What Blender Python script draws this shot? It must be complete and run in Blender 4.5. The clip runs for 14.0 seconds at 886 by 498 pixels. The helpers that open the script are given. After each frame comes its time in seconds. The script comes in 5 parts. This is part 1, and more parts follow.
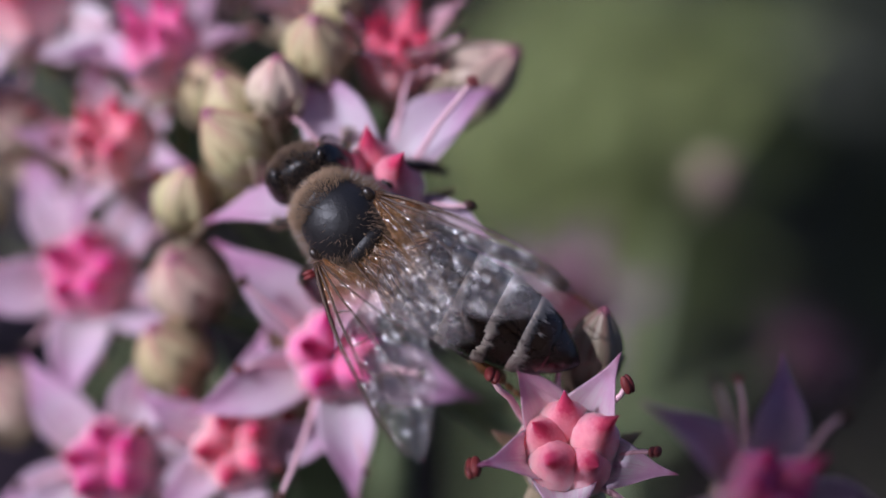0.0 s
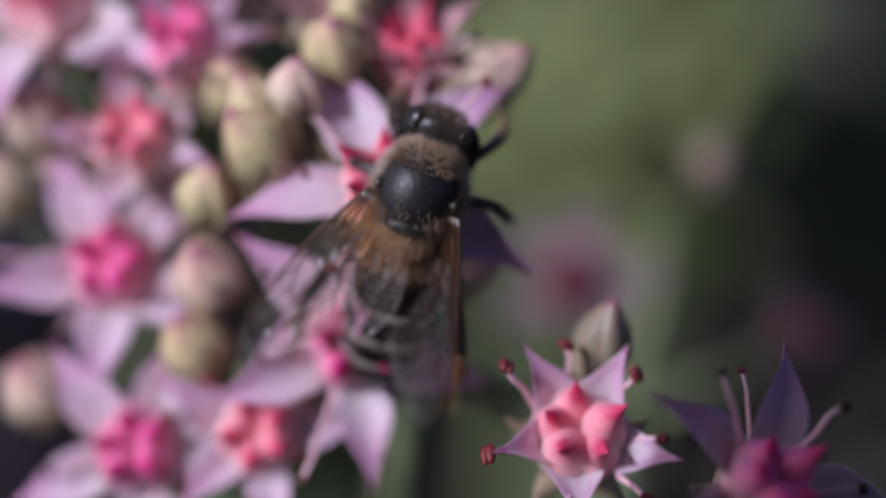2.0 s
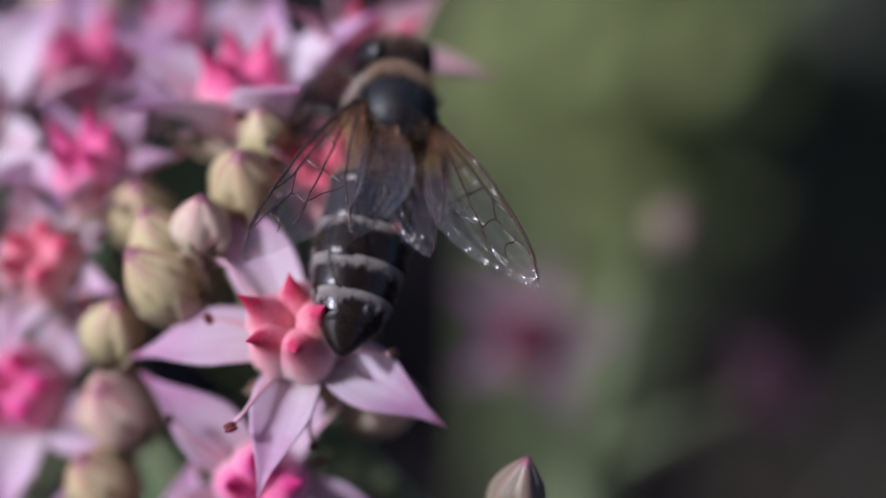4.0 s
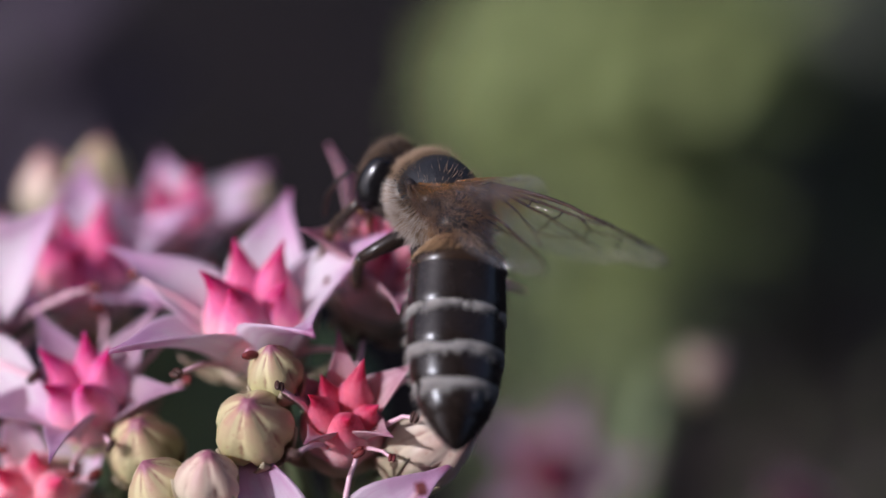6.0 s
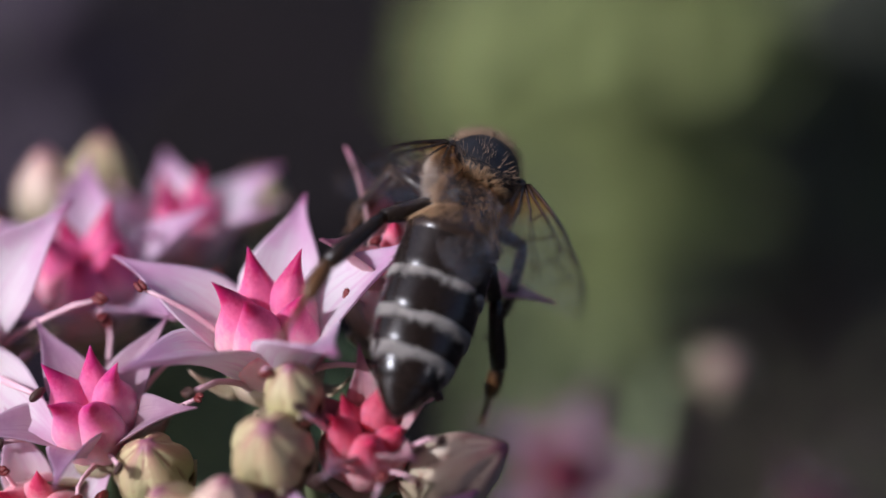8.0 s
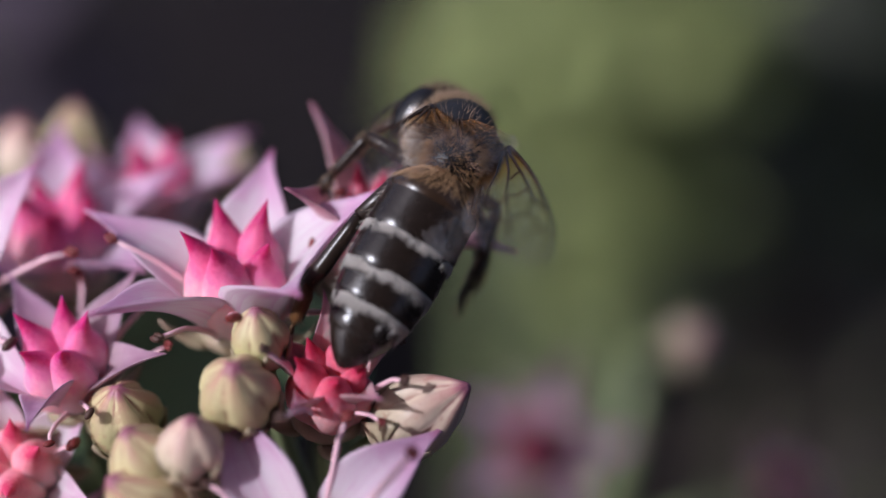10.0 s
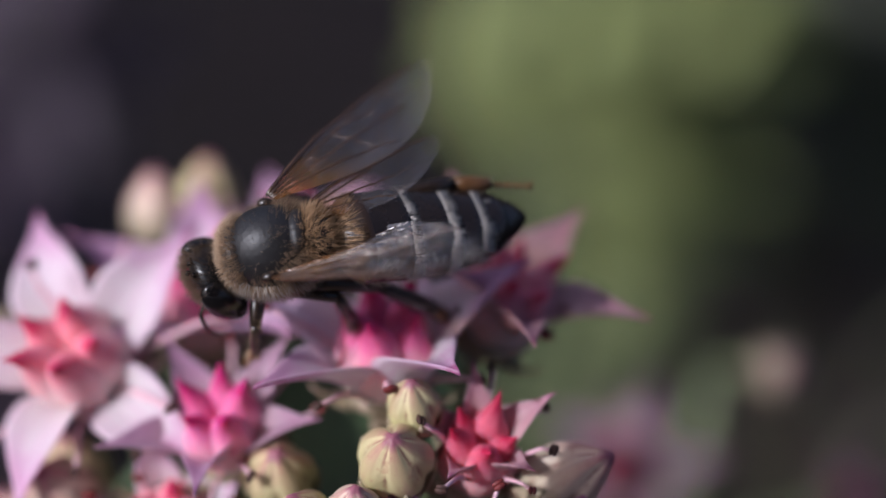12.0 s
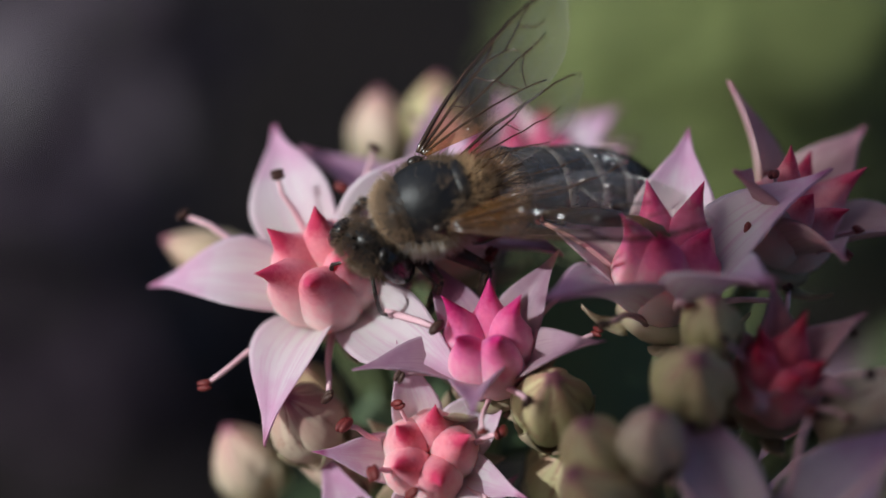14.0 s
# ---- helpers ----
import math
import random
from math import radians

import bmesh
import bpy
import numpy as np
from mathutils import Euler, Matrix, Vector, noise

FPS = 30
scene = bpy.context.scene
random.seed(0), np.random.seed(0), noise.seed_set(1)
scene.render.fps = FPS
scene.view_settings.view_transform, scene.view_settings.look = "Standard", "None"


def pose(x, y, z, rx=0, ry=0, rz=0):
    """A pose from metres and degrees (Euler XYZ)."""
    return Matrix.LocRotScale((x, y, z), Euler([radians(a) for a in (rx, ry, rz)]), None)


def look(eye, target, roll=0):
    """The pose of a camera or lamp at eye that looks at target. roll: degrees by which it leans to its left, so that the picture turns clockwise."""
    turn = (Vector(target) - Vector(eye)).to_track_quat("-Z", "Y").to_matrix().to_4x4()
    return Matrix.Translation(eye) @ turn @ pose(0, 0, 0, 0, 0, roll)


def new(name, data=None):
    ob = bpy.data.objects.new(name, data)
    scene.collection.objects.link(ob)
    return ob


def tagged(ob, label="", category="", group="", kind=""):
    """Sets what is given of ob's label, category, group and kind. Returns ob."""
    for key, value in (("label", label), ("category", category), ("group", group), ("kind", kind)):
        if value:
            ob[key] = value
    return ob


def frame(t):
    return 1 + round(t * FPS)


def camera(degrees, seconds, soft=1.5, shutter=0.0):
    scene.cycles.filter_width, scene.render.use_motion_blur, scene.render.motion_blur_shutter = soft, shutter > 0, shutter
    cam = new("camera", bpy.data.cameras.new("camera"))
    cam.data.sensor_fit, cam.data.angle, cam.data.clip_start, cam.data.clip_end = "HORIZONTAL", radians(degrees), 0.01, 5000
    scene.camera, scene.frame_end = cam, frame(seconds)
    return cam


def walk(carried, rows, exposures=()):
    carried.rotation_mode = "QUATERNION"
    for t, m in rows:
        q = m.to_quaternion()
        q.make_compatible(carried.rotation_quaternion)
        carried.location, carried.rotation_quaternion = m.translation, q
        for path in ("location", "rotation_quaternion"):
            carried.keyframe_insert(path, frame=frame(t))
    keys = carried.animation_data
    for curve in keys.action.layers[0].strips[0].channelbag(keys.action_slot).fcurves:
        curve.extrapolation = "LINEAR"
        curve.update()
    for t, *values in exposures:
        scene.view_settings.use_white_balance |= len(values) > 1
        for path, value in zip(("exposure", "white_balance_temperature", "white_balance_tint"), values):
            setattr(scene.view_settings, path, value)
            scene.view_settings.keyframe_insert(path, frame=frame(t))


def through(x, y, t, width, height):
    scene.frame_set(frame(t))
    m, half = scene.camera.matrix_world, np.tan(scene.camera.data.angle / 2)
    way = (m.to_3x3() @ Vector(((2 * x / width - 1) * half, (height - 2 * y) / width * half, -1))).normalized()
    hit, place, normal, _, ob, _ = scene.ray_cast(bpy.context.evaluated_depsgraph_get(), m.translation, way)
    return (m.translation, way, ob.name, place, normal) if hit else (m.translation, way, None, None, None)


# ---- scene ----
# ---------------- camera ----------------
cam = camera(30.0, 14.0, soft=1.5)
cam.data.dof.use_dof = True
cam.data.dof.focus_distance = 0.0606
cam.data.dof.aperture_fstop = 13.5
cam.data.dof.aperture_blades = 0
CAMERA_PATH = [
    (0, pose(-0.00118, -0.06395, 0.4543, 50.31, 0.23, 0.09)), (0.5, pose(-0.00282, -0.06539, 0.45473, 50.16, 0.1, 0.29)),
    (1, pose(-0.00198, -0.0656, 0.45492, 49.91, -0.13, 0.5)), (1.5, pose(-0.00167, -0.06502, 0.45601, 49.57, 0.06, -0.02)),
    (2, pose(-0.00197, -0.06523, 0.45686, 49.13, 0.23, -0.14)), (2.5, pose(-0.00191, -0.06518, 0.45789, 48.49, -0.1, -0.46)),
    (3, pose(-0.00176, -0.06405, 0.45698, 48.84, -0.04, -0.42)), (3.5, pose(-0.00148, -0.06366, 0.45685, 49.7, -0.92, -0.54)),
    (3.7, pose(0.00079, -0.06089, 0.45975, 48.35, -0.39, -0.2)), (3.9, pose(0.00216, -0.05987, 0.45941, 47.77, -0.06, 0.06)),
    (4, pose(0.00208, -0.05746, 0.46108, 46.91, 0.3, 0.43)), (4.2, pose(0.00198, -0.05739, 0.4622, 48.51, 0.92, 0.98)),
    (6.3, pose(0.00074, -0.04591, 0.46489, 45.72, 0.38, -0.02)), (6.5, pose(0.0002, -0.04586, 0.46491, 45.54, 0.25, -0.23)),
    (7, pose(0.00036, -0.04494, 0.46323, 45.58, 0.18, -0.07)), (7.5, pose(0.00151, -0.04456, 0.46292, 45.51, 0.06, -0.15)),
    (8, pose(-0.00048, -0.04326, 0.46342, 45.19, 0.07, -0.04)), (8.5, pose(-0.00085, -0.04423, 0.4632, 45.38, 0.03, -0.19)),
    (8.7, pose(0.00043, -0.04515, 0.46168, 45.76, -0.08, -0.01)), (10.8, pose(0.00056, -0.04629, 0.46506, 45.95, 0.49, -0.9)),
    (11, pose(0.00018, -0.04599, 0.46689, 45.31, 0.31, -0.3)), (11.3, pose(0.00013, -0.04592, 0.46679, 45.15, 0.13, -0.17)),
    (11.5, pose(-0.00017, -0.0454, 0.46758, 44.84, 0.11, -0.21)), (11.6, pose(-0.00186, -0.04635, 0.46694, 44.54, 0.19, -0.02)),
    (12, pose(-0.00448, -0.04508, 0.46779, 44.35, 0.32, -0.1)), (12.5, pose(-0.00932, -0.04341, 0.46812, 43.86, 0.34, 0.69)),
    (12.6, pose(-0.01032, -0.04359, 0.46717, 43.62, 0.46, 0.81)), (13, pose(-0.01182, -0.04302, 0.4675, 44.09, 0.66, 1.51)),
    (13.1, pose(-0.01175, -0.04296, 0.46684, 44.29, 0.76, 1.4)), (13.2, pose(-0.01209, -0.04441, 0.46472, 44.14, 0.87, 1.36)),
    (13.5, pose(-0.01289, -0.04508, 0.46276, 46.2, 0.91, 1.43)),
    (14, pose(-0.01328, -0.04405, 0.46134, 44.77, 1.07, 1.5)),
]
walk(cam, CAMERA_PATH, exposures=[(0.0, -0.06, 5500, 20), (4.2, -0.06, 5500, 20), (6.3, 0.10, 5750, 17), (12.0, 0.10, 5750, 16), (13.0, -0.03, 5800, 8), (14.0, -0.14, 5950, 2)])

# ---------------- light ----------------
SUN_DIR = Vector((-0.66, -0.285, 0.696)).normalized()     # from the place towards the sun
world = bpy.data.worlds.new("sky")
scene.world = world
world.use_nodes = True
wn = world.node_tree
sky = wn.nodes.new("ShaderNodeTexSky")
sky.sky_type = 'NISHITA'
sky.sun_disc = False
sky.air_density = 0.7
sky.dust_density = 5.0
sky.sun_elevation = math.asin(SUN_DIR.z)
sky.sun_rotation = math.atan2(SUN_DIR.x, SUN_DIR.y)
wn.links.new(sky.outputs[0], wn.nodes["Background"].inputs[0])
wn.nodes["Background"].inputs[1].default_value = 0.105
sun = new("sun", bpy.data.lights.new("sun", 'SUN'))
sun.data.energy = 2.75
sun.data.angle = radians(0.53)
sun.data.color = (1.0, 0.97, 0.94)
sun.matrix_world = look(SUN_DIR * 3, (0, 0, 0))

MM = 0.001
LENS_FRONT, LENS_RADIUS = 15.3, 43.2                   # millimetres ahead of the eye, and from the axis, set so the shadow's edge fits the view


# ---------------- materials ----------------
class Mat:
    """A small wrapper round a node material."""

    def __init__(self, name):
        self.m = bpy.data.materials.new(name)
        self.m.use_nodes = True
        self.t = self.m.node_tree
        self.p = self.t.nodes["Principled BSDF"]
        self.out = self.t.nodes["Material Output"]

    def node(self, kind, **inputs):
        n = self.t.nodes.new(kind)
        for key, value in inputs.items():
            self.put(n, key.replace("_", " "), value)
        return n

    def put(self, n, key, value):
        slot = n.inputs[int(key[1:])] if key[0] == "i" and key[1:].isdigit() else n.inputs[key]
        if isinstance(value, bpy.types.NodeSocket):
            self.t.links.new(value, slot)
        else:
            slot.default_value = value

    def set(self, **inputs):
        for key, value in inputs.items():
            self.put(self.p, key.replace("_", " "), value)
        return self

    def noise(self, scale, detail=3.0, rough=0.55, vector=None):
        n = self.node("ShaderNodeTexNoise", Scale=scale, Detail=detail, Roughness=rough)
        if vector is None:
            vector = self.node("ShaderNodeTexCoord").outputs["Object"]
        self.t.links.new(vector, n.inputs["Vector"])
        return n.outputs["Fac"]

    def uv(self):
        n = self.node("ShaderNodeSeparateXYZ", Vector=self.node("ShaderNodeTexCoord").outputs["UV"])
        return n.outputs[0], n.outputs[1]

    def ramp(self, fac, *stops):
        n = self.node("ShaderNodeValToRGB", Fac=fac)
        e = n.color_ramp.elements
        while len(e) < len(stops):
            e.new(0.5)
        for slot, (at, colour) in zip(e, stops):
            slot.position = at
            slot.color = (*colour, 1.0) if len(colour) == 3 else colour
        return n.outputs["Color"]

    def math(self, op, a, b=0.0):
        n = self.node("ShaderNodeMath")
        n.operation = op
        self.put(n, "i0", a)
        self.put(n, "i1", b)
        return n.outputs[0]

    def mix(self, fac, a, b, blend="MIX"):
        n = self.node("ShaderNodeMix")
        n.data_type = "RGBA"
        n.blend_type = blend
        self.put(n, "i0", fac)
        for k, v in (("i6", a), ("i7", b)):
            self.put(n, k, (*v, 1.0) if isinstance(v, tuple) and len(v) == 3 else v)
        return n.outputs[2]

    def random(self):
        return self.node("ShaderNodeObjectInfo").outputs["Random"]

    def bump(self, height, strength=0.3, distance=0.0001):
        self.set(Normal=self.node("ShaderNodeBump", Height=height, Strength=strength, Distance=distance).outputs[0])
        return self

    def translucent(self, colour, amount):
        """Lets some light through thin leaves and petals."""
        tr = self.node("ShaderNodeBsdfTranslucent", Color=colour)
        mx = self.node("ShaderNodeMixShader", i0=amount, i1=self.p.outputs[0], i2=tr.outputs[0])
        self.t.links.new(mx.outputs[0], self.out.inputs[0])
        return self


def petal_material(name, stops, edge_colour, drift):
    k = Mat(name)
    u, v = k.uv()
    streak = k.noise(900.0, 4.0)
    along = k.math("ADD", u, k.math("MULTIPLY", k.math("SUBTRACT", streak, 0.5), 0.6))
    col = k.ramp(along, *stops)
    edge = k.math("POWER", k.math("MULTIPLY", k.math("ABSOLUTE", k.math("SUBTRACT", v, 0.5)), 2.0), 4.0)
    col = k.mix(k.math("MULTIPLY", edge, 0.55), col, tuple(0.45 * a + 0.55 * b for a, b in zip(edge_colour, (0.86, 0.80, 0.83))))
    blotch = k.ramp(k.noise(420.0, 5.0), (0.48, (0, 0, 0)), (0.70, (1, 1, 1)))
    col = k.mix(k.math("MULTIPLY", k.math("MULTIPLY", blotch, k.math("ADD", k.math("MULTIPLY", u, 0.9), 0.1)), 0.45), col, edge_colour)
    vein = k.node("ShaderNodeTexNoise", Scale=1.0, Detail=3.0)
    k.t.links.new(k.node("ShaderNodeCombineXYZ", X=k.math("MULTIPLY", u, 2.5), Y=k.math("MULTIPLY", v, 26.0), Z=k.math("MULTIPLY", k.random(), 40.0)).outputs[0], vein.inputs["Vector"])
    lines = k.ramp(vein.outputs["Fac"], (0.50, (0, 0, 0)), (0.66, (1, 1, 1)))
    col = k.mix(k.math("MULTIPLY", lines, 0.36), col, edge_colour)
    groove = k.ramp(k.math("ABSOLUTE", k.math("SUBTRACT", v, 0.5)), (0.0, (1, 1, 1)), (0.05, (0, 0, 0)))
    col = k.mix(k.math("MULTIPLY", groove, 0.3), col, edge_colour)
    col = k.mix(k.math("MULTIPLY", k.random(), 0.22), col, drift)
    k.set(Base_Color=col, Roughness=0.5, Specular_IOR_Level=0.4)
    k.bump(k.noise(2600.0, 3.0), 0.25, 0.00008)
    return k.translucent(col, 0.38).m


def carpel_material(name, low, mid, tip):
    k = Mat(name)
    u, v = k.uv()
    wob = k.math("ADD", u, k.math("MULTIPLY", k.math("SUBTRACT", k.noise(1300.0, 6.0, 0.65), 0.5), 0.55))
    col = k.ramp(wob, (0.0, low), (0.40, tuple(0.74 * a + 0.26 * b for a, b in zip(low, mid))), (0.64, mid), (0.76, tuple(0.6 * a + 0.4 * b for a, b in zip(mid, tip))), (0.88, tip))
    k.set(Base_Color=col, Roughness=0.55, Specular_IOR_Level=0.3, Subsurface_Weight=0.45, Subsurface_Scale=0.0009)
    k.set(Subsurface_Radius=(1.0, 0.35, 0.35))
    return k.bump(k.noise(3000.0, 3.0), 0.2, 0.00006).m


def bud_material(name, low, mid, tip):
    k = Mat(name)
    u, v = k.uv()
    n = k.noise(700.0, 5.0)
    wob = k.math("ADD", u, k.math("MULTIPLY", k.math("SUBTRACT", n, 0.5), 0.4))
    col = k.ramp(wob, (0.0, low), (0.45, mid), (0.75, tuple(0.6 * a + 0.4 * b for a, b in zip(mid, tip))), (1.0, tip))
    margin = k.ramp(v, (0.10, (0, 0, 0)), (0.24, (1, 1, 1)), (0.42, (1, 1, 1)), (0.62, (0, 0, 0)))
    col = k.mix(k.math("MULTIPLY", margin, k.math("MULTIPLY", u, 0.7)), col, tuple(min(0.85, 1.35 * c + 0.06) for c in mid))
    seam = k.ramp(k.math("ADD", v, k.math("MULTIPLY", k.math("SUBTRACT", n, 0.5), 0.2)), (0.0, (1, 1, 1)), (0.15, (0, 0, 0)))
    col = k.mix(k.math("MULTIPLY", seam, 0.65), col, (0.28, 0.09, 0.09))
    keel = k.ramp(v, (0.78, (0, 0, 0)), (1.0, (1, 1, 1)))
    col = k.mix(k.math("MULTIPLY", keel, k.math("MULTIPLY", n, 0.7)), col, (0.42, 0.20, 0.17))
    col = k.mix(k.ramp(u, (0.90, (0, 0, 0)), (0.97, (1, 1, 1))), col, (0.32, 0.11, 0.15))
    spots = k.ramp(k.noise(2600.0, 2.0), (0.60, (0, 0, 0)), (0.72, (1, 1, 1)))
    col = k.mix(k.math("MULTIPLY", spots, 0.35), col, (0.40, 0.16, 0.12))
    k.set(Base_Color=col, Roughness=0.45, Specular_IOR_Level=0.4)
    return k.bump(k.noise(1800.0, 4.0), 0.3, 0.0001).m


def leaf_material(name, dark, light, through):
    k = Mat(name)
    col = k.mix(k.noise(60.0, 5.0), dark, light)
    col = k.mix(k.math("MULTIPLY", k.random(), 0.5), col, tuple(0.6 * c for c in light))
    k.set(Base_Color=col, Roughness=0.5, Specular_IOR_Level=0.35)
    k.bump(k.noise(500.0, 4.0), 0.3, 0.0002)
    return k.translucent(col, through).m


def plain(name, a, b, scale, rough, bump=0.2, depth=0.00005, spec=0.5, metal=0.0):
    k = Mat(name)
    k.set(Base_Color=k.mix(k.noise(scale, 4.0), a, b), Roughness=rough, Specular_IOR_Level=spec, Metallic=metal)
    return k.bump(k.noise(scale * 3, 3.0), bump, depth).m


def wing_material():
    k = Mat("wing_membrane")
    u, v = k.uv()
    place = k.node("ShaderNodeSeparateXYZ", Vector=k.node("ShaderNodeTexCoord").outputs["Object"]).outputs
    along = k.node("ShaderNodeCombineXYZ", X=k.math("MULTIPLY", place[0], 520.0), Y=k.math("MULTIPLY", place[1], 2300.0)).outputs[0]
    crumple = k.math("ADD", k.noise(1.0, 2.0, 0.5, along), k.math("MULTIPLY", k.noise(1300.0, 2.0), 0.3))
    bump = k.node("ShaderNodeBump", Height=crumple, Strength=1.0, Distance=0.00060).outputs[0]
    tint = k.ramp(u, (0.0, (0.62, 0.34, 0.12)), (0.16, (0.82, 0.60, 0.34)), (0.34, (0.93, 0.88, 0.82)), (1.0, (0.94, 0.92, 0.89)))
    body = k.ramp(u, (0.0, (0.46, 0.20, 0.05)), (0.20, (0.54, 0.28, 0.10)), (0.4, (0.70, 0.64, 0.63)))
    haze = k.ramp(u, (0.0, (0.42, 0.42, 0.42)), (0.16, (0.22, 0.22, 0.22)), (0.32, (0.05, 0.05, 0.05)), (0.45, (0.042, 0.042, 0.042)))
    clear = k.node("ShaderNodeBsdfTransparent", Color=tint)
    dull = k.node("ShaderNodeBsdfTranslucent", Color=body)
    face = k.node("ShaderNodeBsdfDiffuse", Color=body)
    both = k.node("ShaderNodeMixShader", i0=0.6, i1=dull.outputs[0], i2=face.outputs[0])
    # pale diffuse film, thicker at the rear edge, stands in for silvery glare
    film = k.node("ShaderNodeMixShader", i0=k.math("ADD", haze, k.math("MULTIPLY", k.math("POWER", v, 2.5), 0.07)), i1=clear.outputs[0], i2=both.outputs[0])
    gloss = k.node("ShaderNodeBsdfGlossy", Color=(0.97, 0.95, 0.97, 1), Roughness=0.17, Normal=bump)
    fres = k.node("ShaderNodeFresnel", IOR=1.5, Normal=bump)
    amount = k.math("MINIMUM", k.math("ADD", fres.outputs[0], 0.02), 0.10)
    mx = k.node("ShaderNodeMixShader", i0=amount, i1=film.outputs[0], i2=gloss.outputs[0])
    k.t.links.new(mx.outputs[0], k.out.inputs[0])
    return k.m


def tergite_material(name, dark, light):
    k = Mat(name)
    u, v = k.uv()
    col = k.mix(k.noise(500.0, 4.0), dark, light)
    k.set(Base_Color=col, Roughness=k.math("ADD", k.math("MULTIPLY", k.noise(1500.0), 0.18), 0.17), Specular_IOR_Level=0.5)
    return k.bump(k.noise(5000.0, 2.0), 0.25, 0.00004).m


def soil_material():
    k = Mat("soil")
    a = k.noise(9.0, 8.0, 0.65)
    b = k.noise(60.0, 6.0, 0.7)
    # near-black soil tones carry the shade of the bed
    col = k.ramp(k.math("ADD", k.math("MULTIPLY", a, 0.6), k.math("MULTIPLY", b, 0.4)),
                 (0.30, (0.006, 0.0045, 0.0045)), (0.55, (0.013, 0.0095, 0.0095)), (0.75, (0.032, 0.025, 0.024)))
    k.set(Base_Color=col, Roughness=0.95, Specular_IOR_Level=0.2)
    return k.bump(b, 0.8, 0.01).m


PETAL = petal_material("petal", ((0.0, (0.72, 0.67, 0.58)), (0.22, (0.88, 0.85, 0.84)), (0.60, (0.88, 0.81, 0.85)),
                                 (0.84, (0.79, 0.46, 0.69)), (1.0, (0.54, 0.14, 0.34))), (0.71, 0.34, 0.58), (0.77, 0.56, 0.61))
# petals darkened to stand in for shade on the rear head
SHADE_TONED_PETAL = petal_material("shade_toned_petal", ((0.0, (0.31, 0.22, 0.20)), (0.3, (0.36, 0.23, 0.31)), (0.7, (0.29, 0.15, 0.25)),
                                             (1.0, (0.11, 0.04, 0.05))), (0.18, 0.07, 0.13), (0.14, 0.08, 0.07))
LILAC_PETAL = petal_material("lilac_petal", ((0.0, (0.70, 0.63, 0.58)), (0.22, (0.85, 0.80, 0.82)), (0.54, (0.82, 0.69, 0.78)),
                                             (0.80, (0.69, 0.39, 0.59)), (1.0, (0.50, 0.14, 0.31))), (0.65, 0.31, 0.54), (0.77, 0.50, 0.63))
SALMON_PETAL = petal_material("salmon_petal", ((0.0, (0.72, 0.58, 0.48)), (0.3, (0.84, 0.64, 0.56)), (0.66, (0.82, 0.55, 0.60)),
                                               (1.0, (0.52, 0.16, 0.30))), (0.59, 0.25, 0.27), (0.67, 0.41, 0.36))
# dull mauve petals; the tone also darkens two flowers that stand in shade
DUSKY_PETAL = petal_material("dusky_petal", ((0.0, (0.52, 0.40, 0.32)), (0.25, (0.68, 0.54, 0.54)), (0.6, (0.61, 0.41, 0.54)),
                                             (1.0, (0.32, 0.11, 0.25))), (0.45, 0.22, 0.40), (0.56, 0.36, 0.31))
CARPEL = {
    "coral": carpel_material("carpel_coral", (0.92, 0.68, 0.64), (0.86, 0.34, 0.40), (0.58, 0.05, 0.13)),
    "rose": carpel_material("carpel_rose", (0.90, 0.62, 0.60), (0.80, 0.17, 0.35), (0.46, 0.012, 0.12)),
    "magenta": carpel_material("carpel_magenta", (0.88, 0.54, 0.58), (0.80, 0.20, 0.40), (0.52, 0.02, 0.17)),
    # carpel colours darkened in place of shade
    "shade_toned": carpel_material("carpel_shade_toned", (0.20, 0.09, 0.08), (0.20, 0.03, 0.06), (0.08, 0.006, 0.02)),
    "crimson": carpel_material("carpel_crimson", (0.84, 0.46, 0.45), (0.76, 0.16, 0.24), (0.46, 0.02, 0.07)),
}
BUD = {
    # dull brown-green; on the rear bud this darker colour stands in for shade
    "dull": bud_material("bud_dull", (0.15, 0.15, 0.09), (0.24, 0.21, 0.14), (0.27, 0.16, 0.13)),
    "green": bud_material("bud_green", (0.28, 0.31, 0.12), (0.48, 0.44, 0.22), (0.52, 0.26, 0.20)),
    "blush": bud_material("bud_blush", (0.42, 0.41, 0.25), (0.55, 0.45, 0.33), (0.58, 0.25, 0.25)),
    "cream": bud_material("bud_cream", (0.46, 0.41, 0.23), (0.58, 0.46, 0.30), (0.56, 0.32, 0.26)),
}
FILAMENT = plain("filament", (0.86, 0.58, 0.62), (0.78, 0.44, 0.52), 1500.0, 0.5)
ANTHER = plain("anther", (0.10, 0.010, 0.012), (0.24, 0.035, 0.03), 3500.0, 0.55, 0.5)
ANTHER_DARK = plain("anther_dark", (0.030, 0.012, 0.010), (0.09, 0.035, 0.02), 3500.0, 0.6, 0.5)
GREEN_STEM = plain("green_stem", (0.16, 0.22, 0.10), (0.26, 0.28, 0.14), 300.0, 0.5)
CALYX = plain("calyx", (0.30, 0.30, 0.16), (0.46, 0.30, 0.24), 900.0, 0.5)
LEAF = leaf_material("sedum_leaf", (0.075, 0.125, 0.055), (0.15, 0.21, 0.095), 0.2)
# leaf colours carry the bed's sun and shade: one bright, three dark
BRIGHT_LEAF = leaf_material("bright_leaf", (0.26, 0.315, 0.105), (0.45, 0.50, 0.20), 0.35)
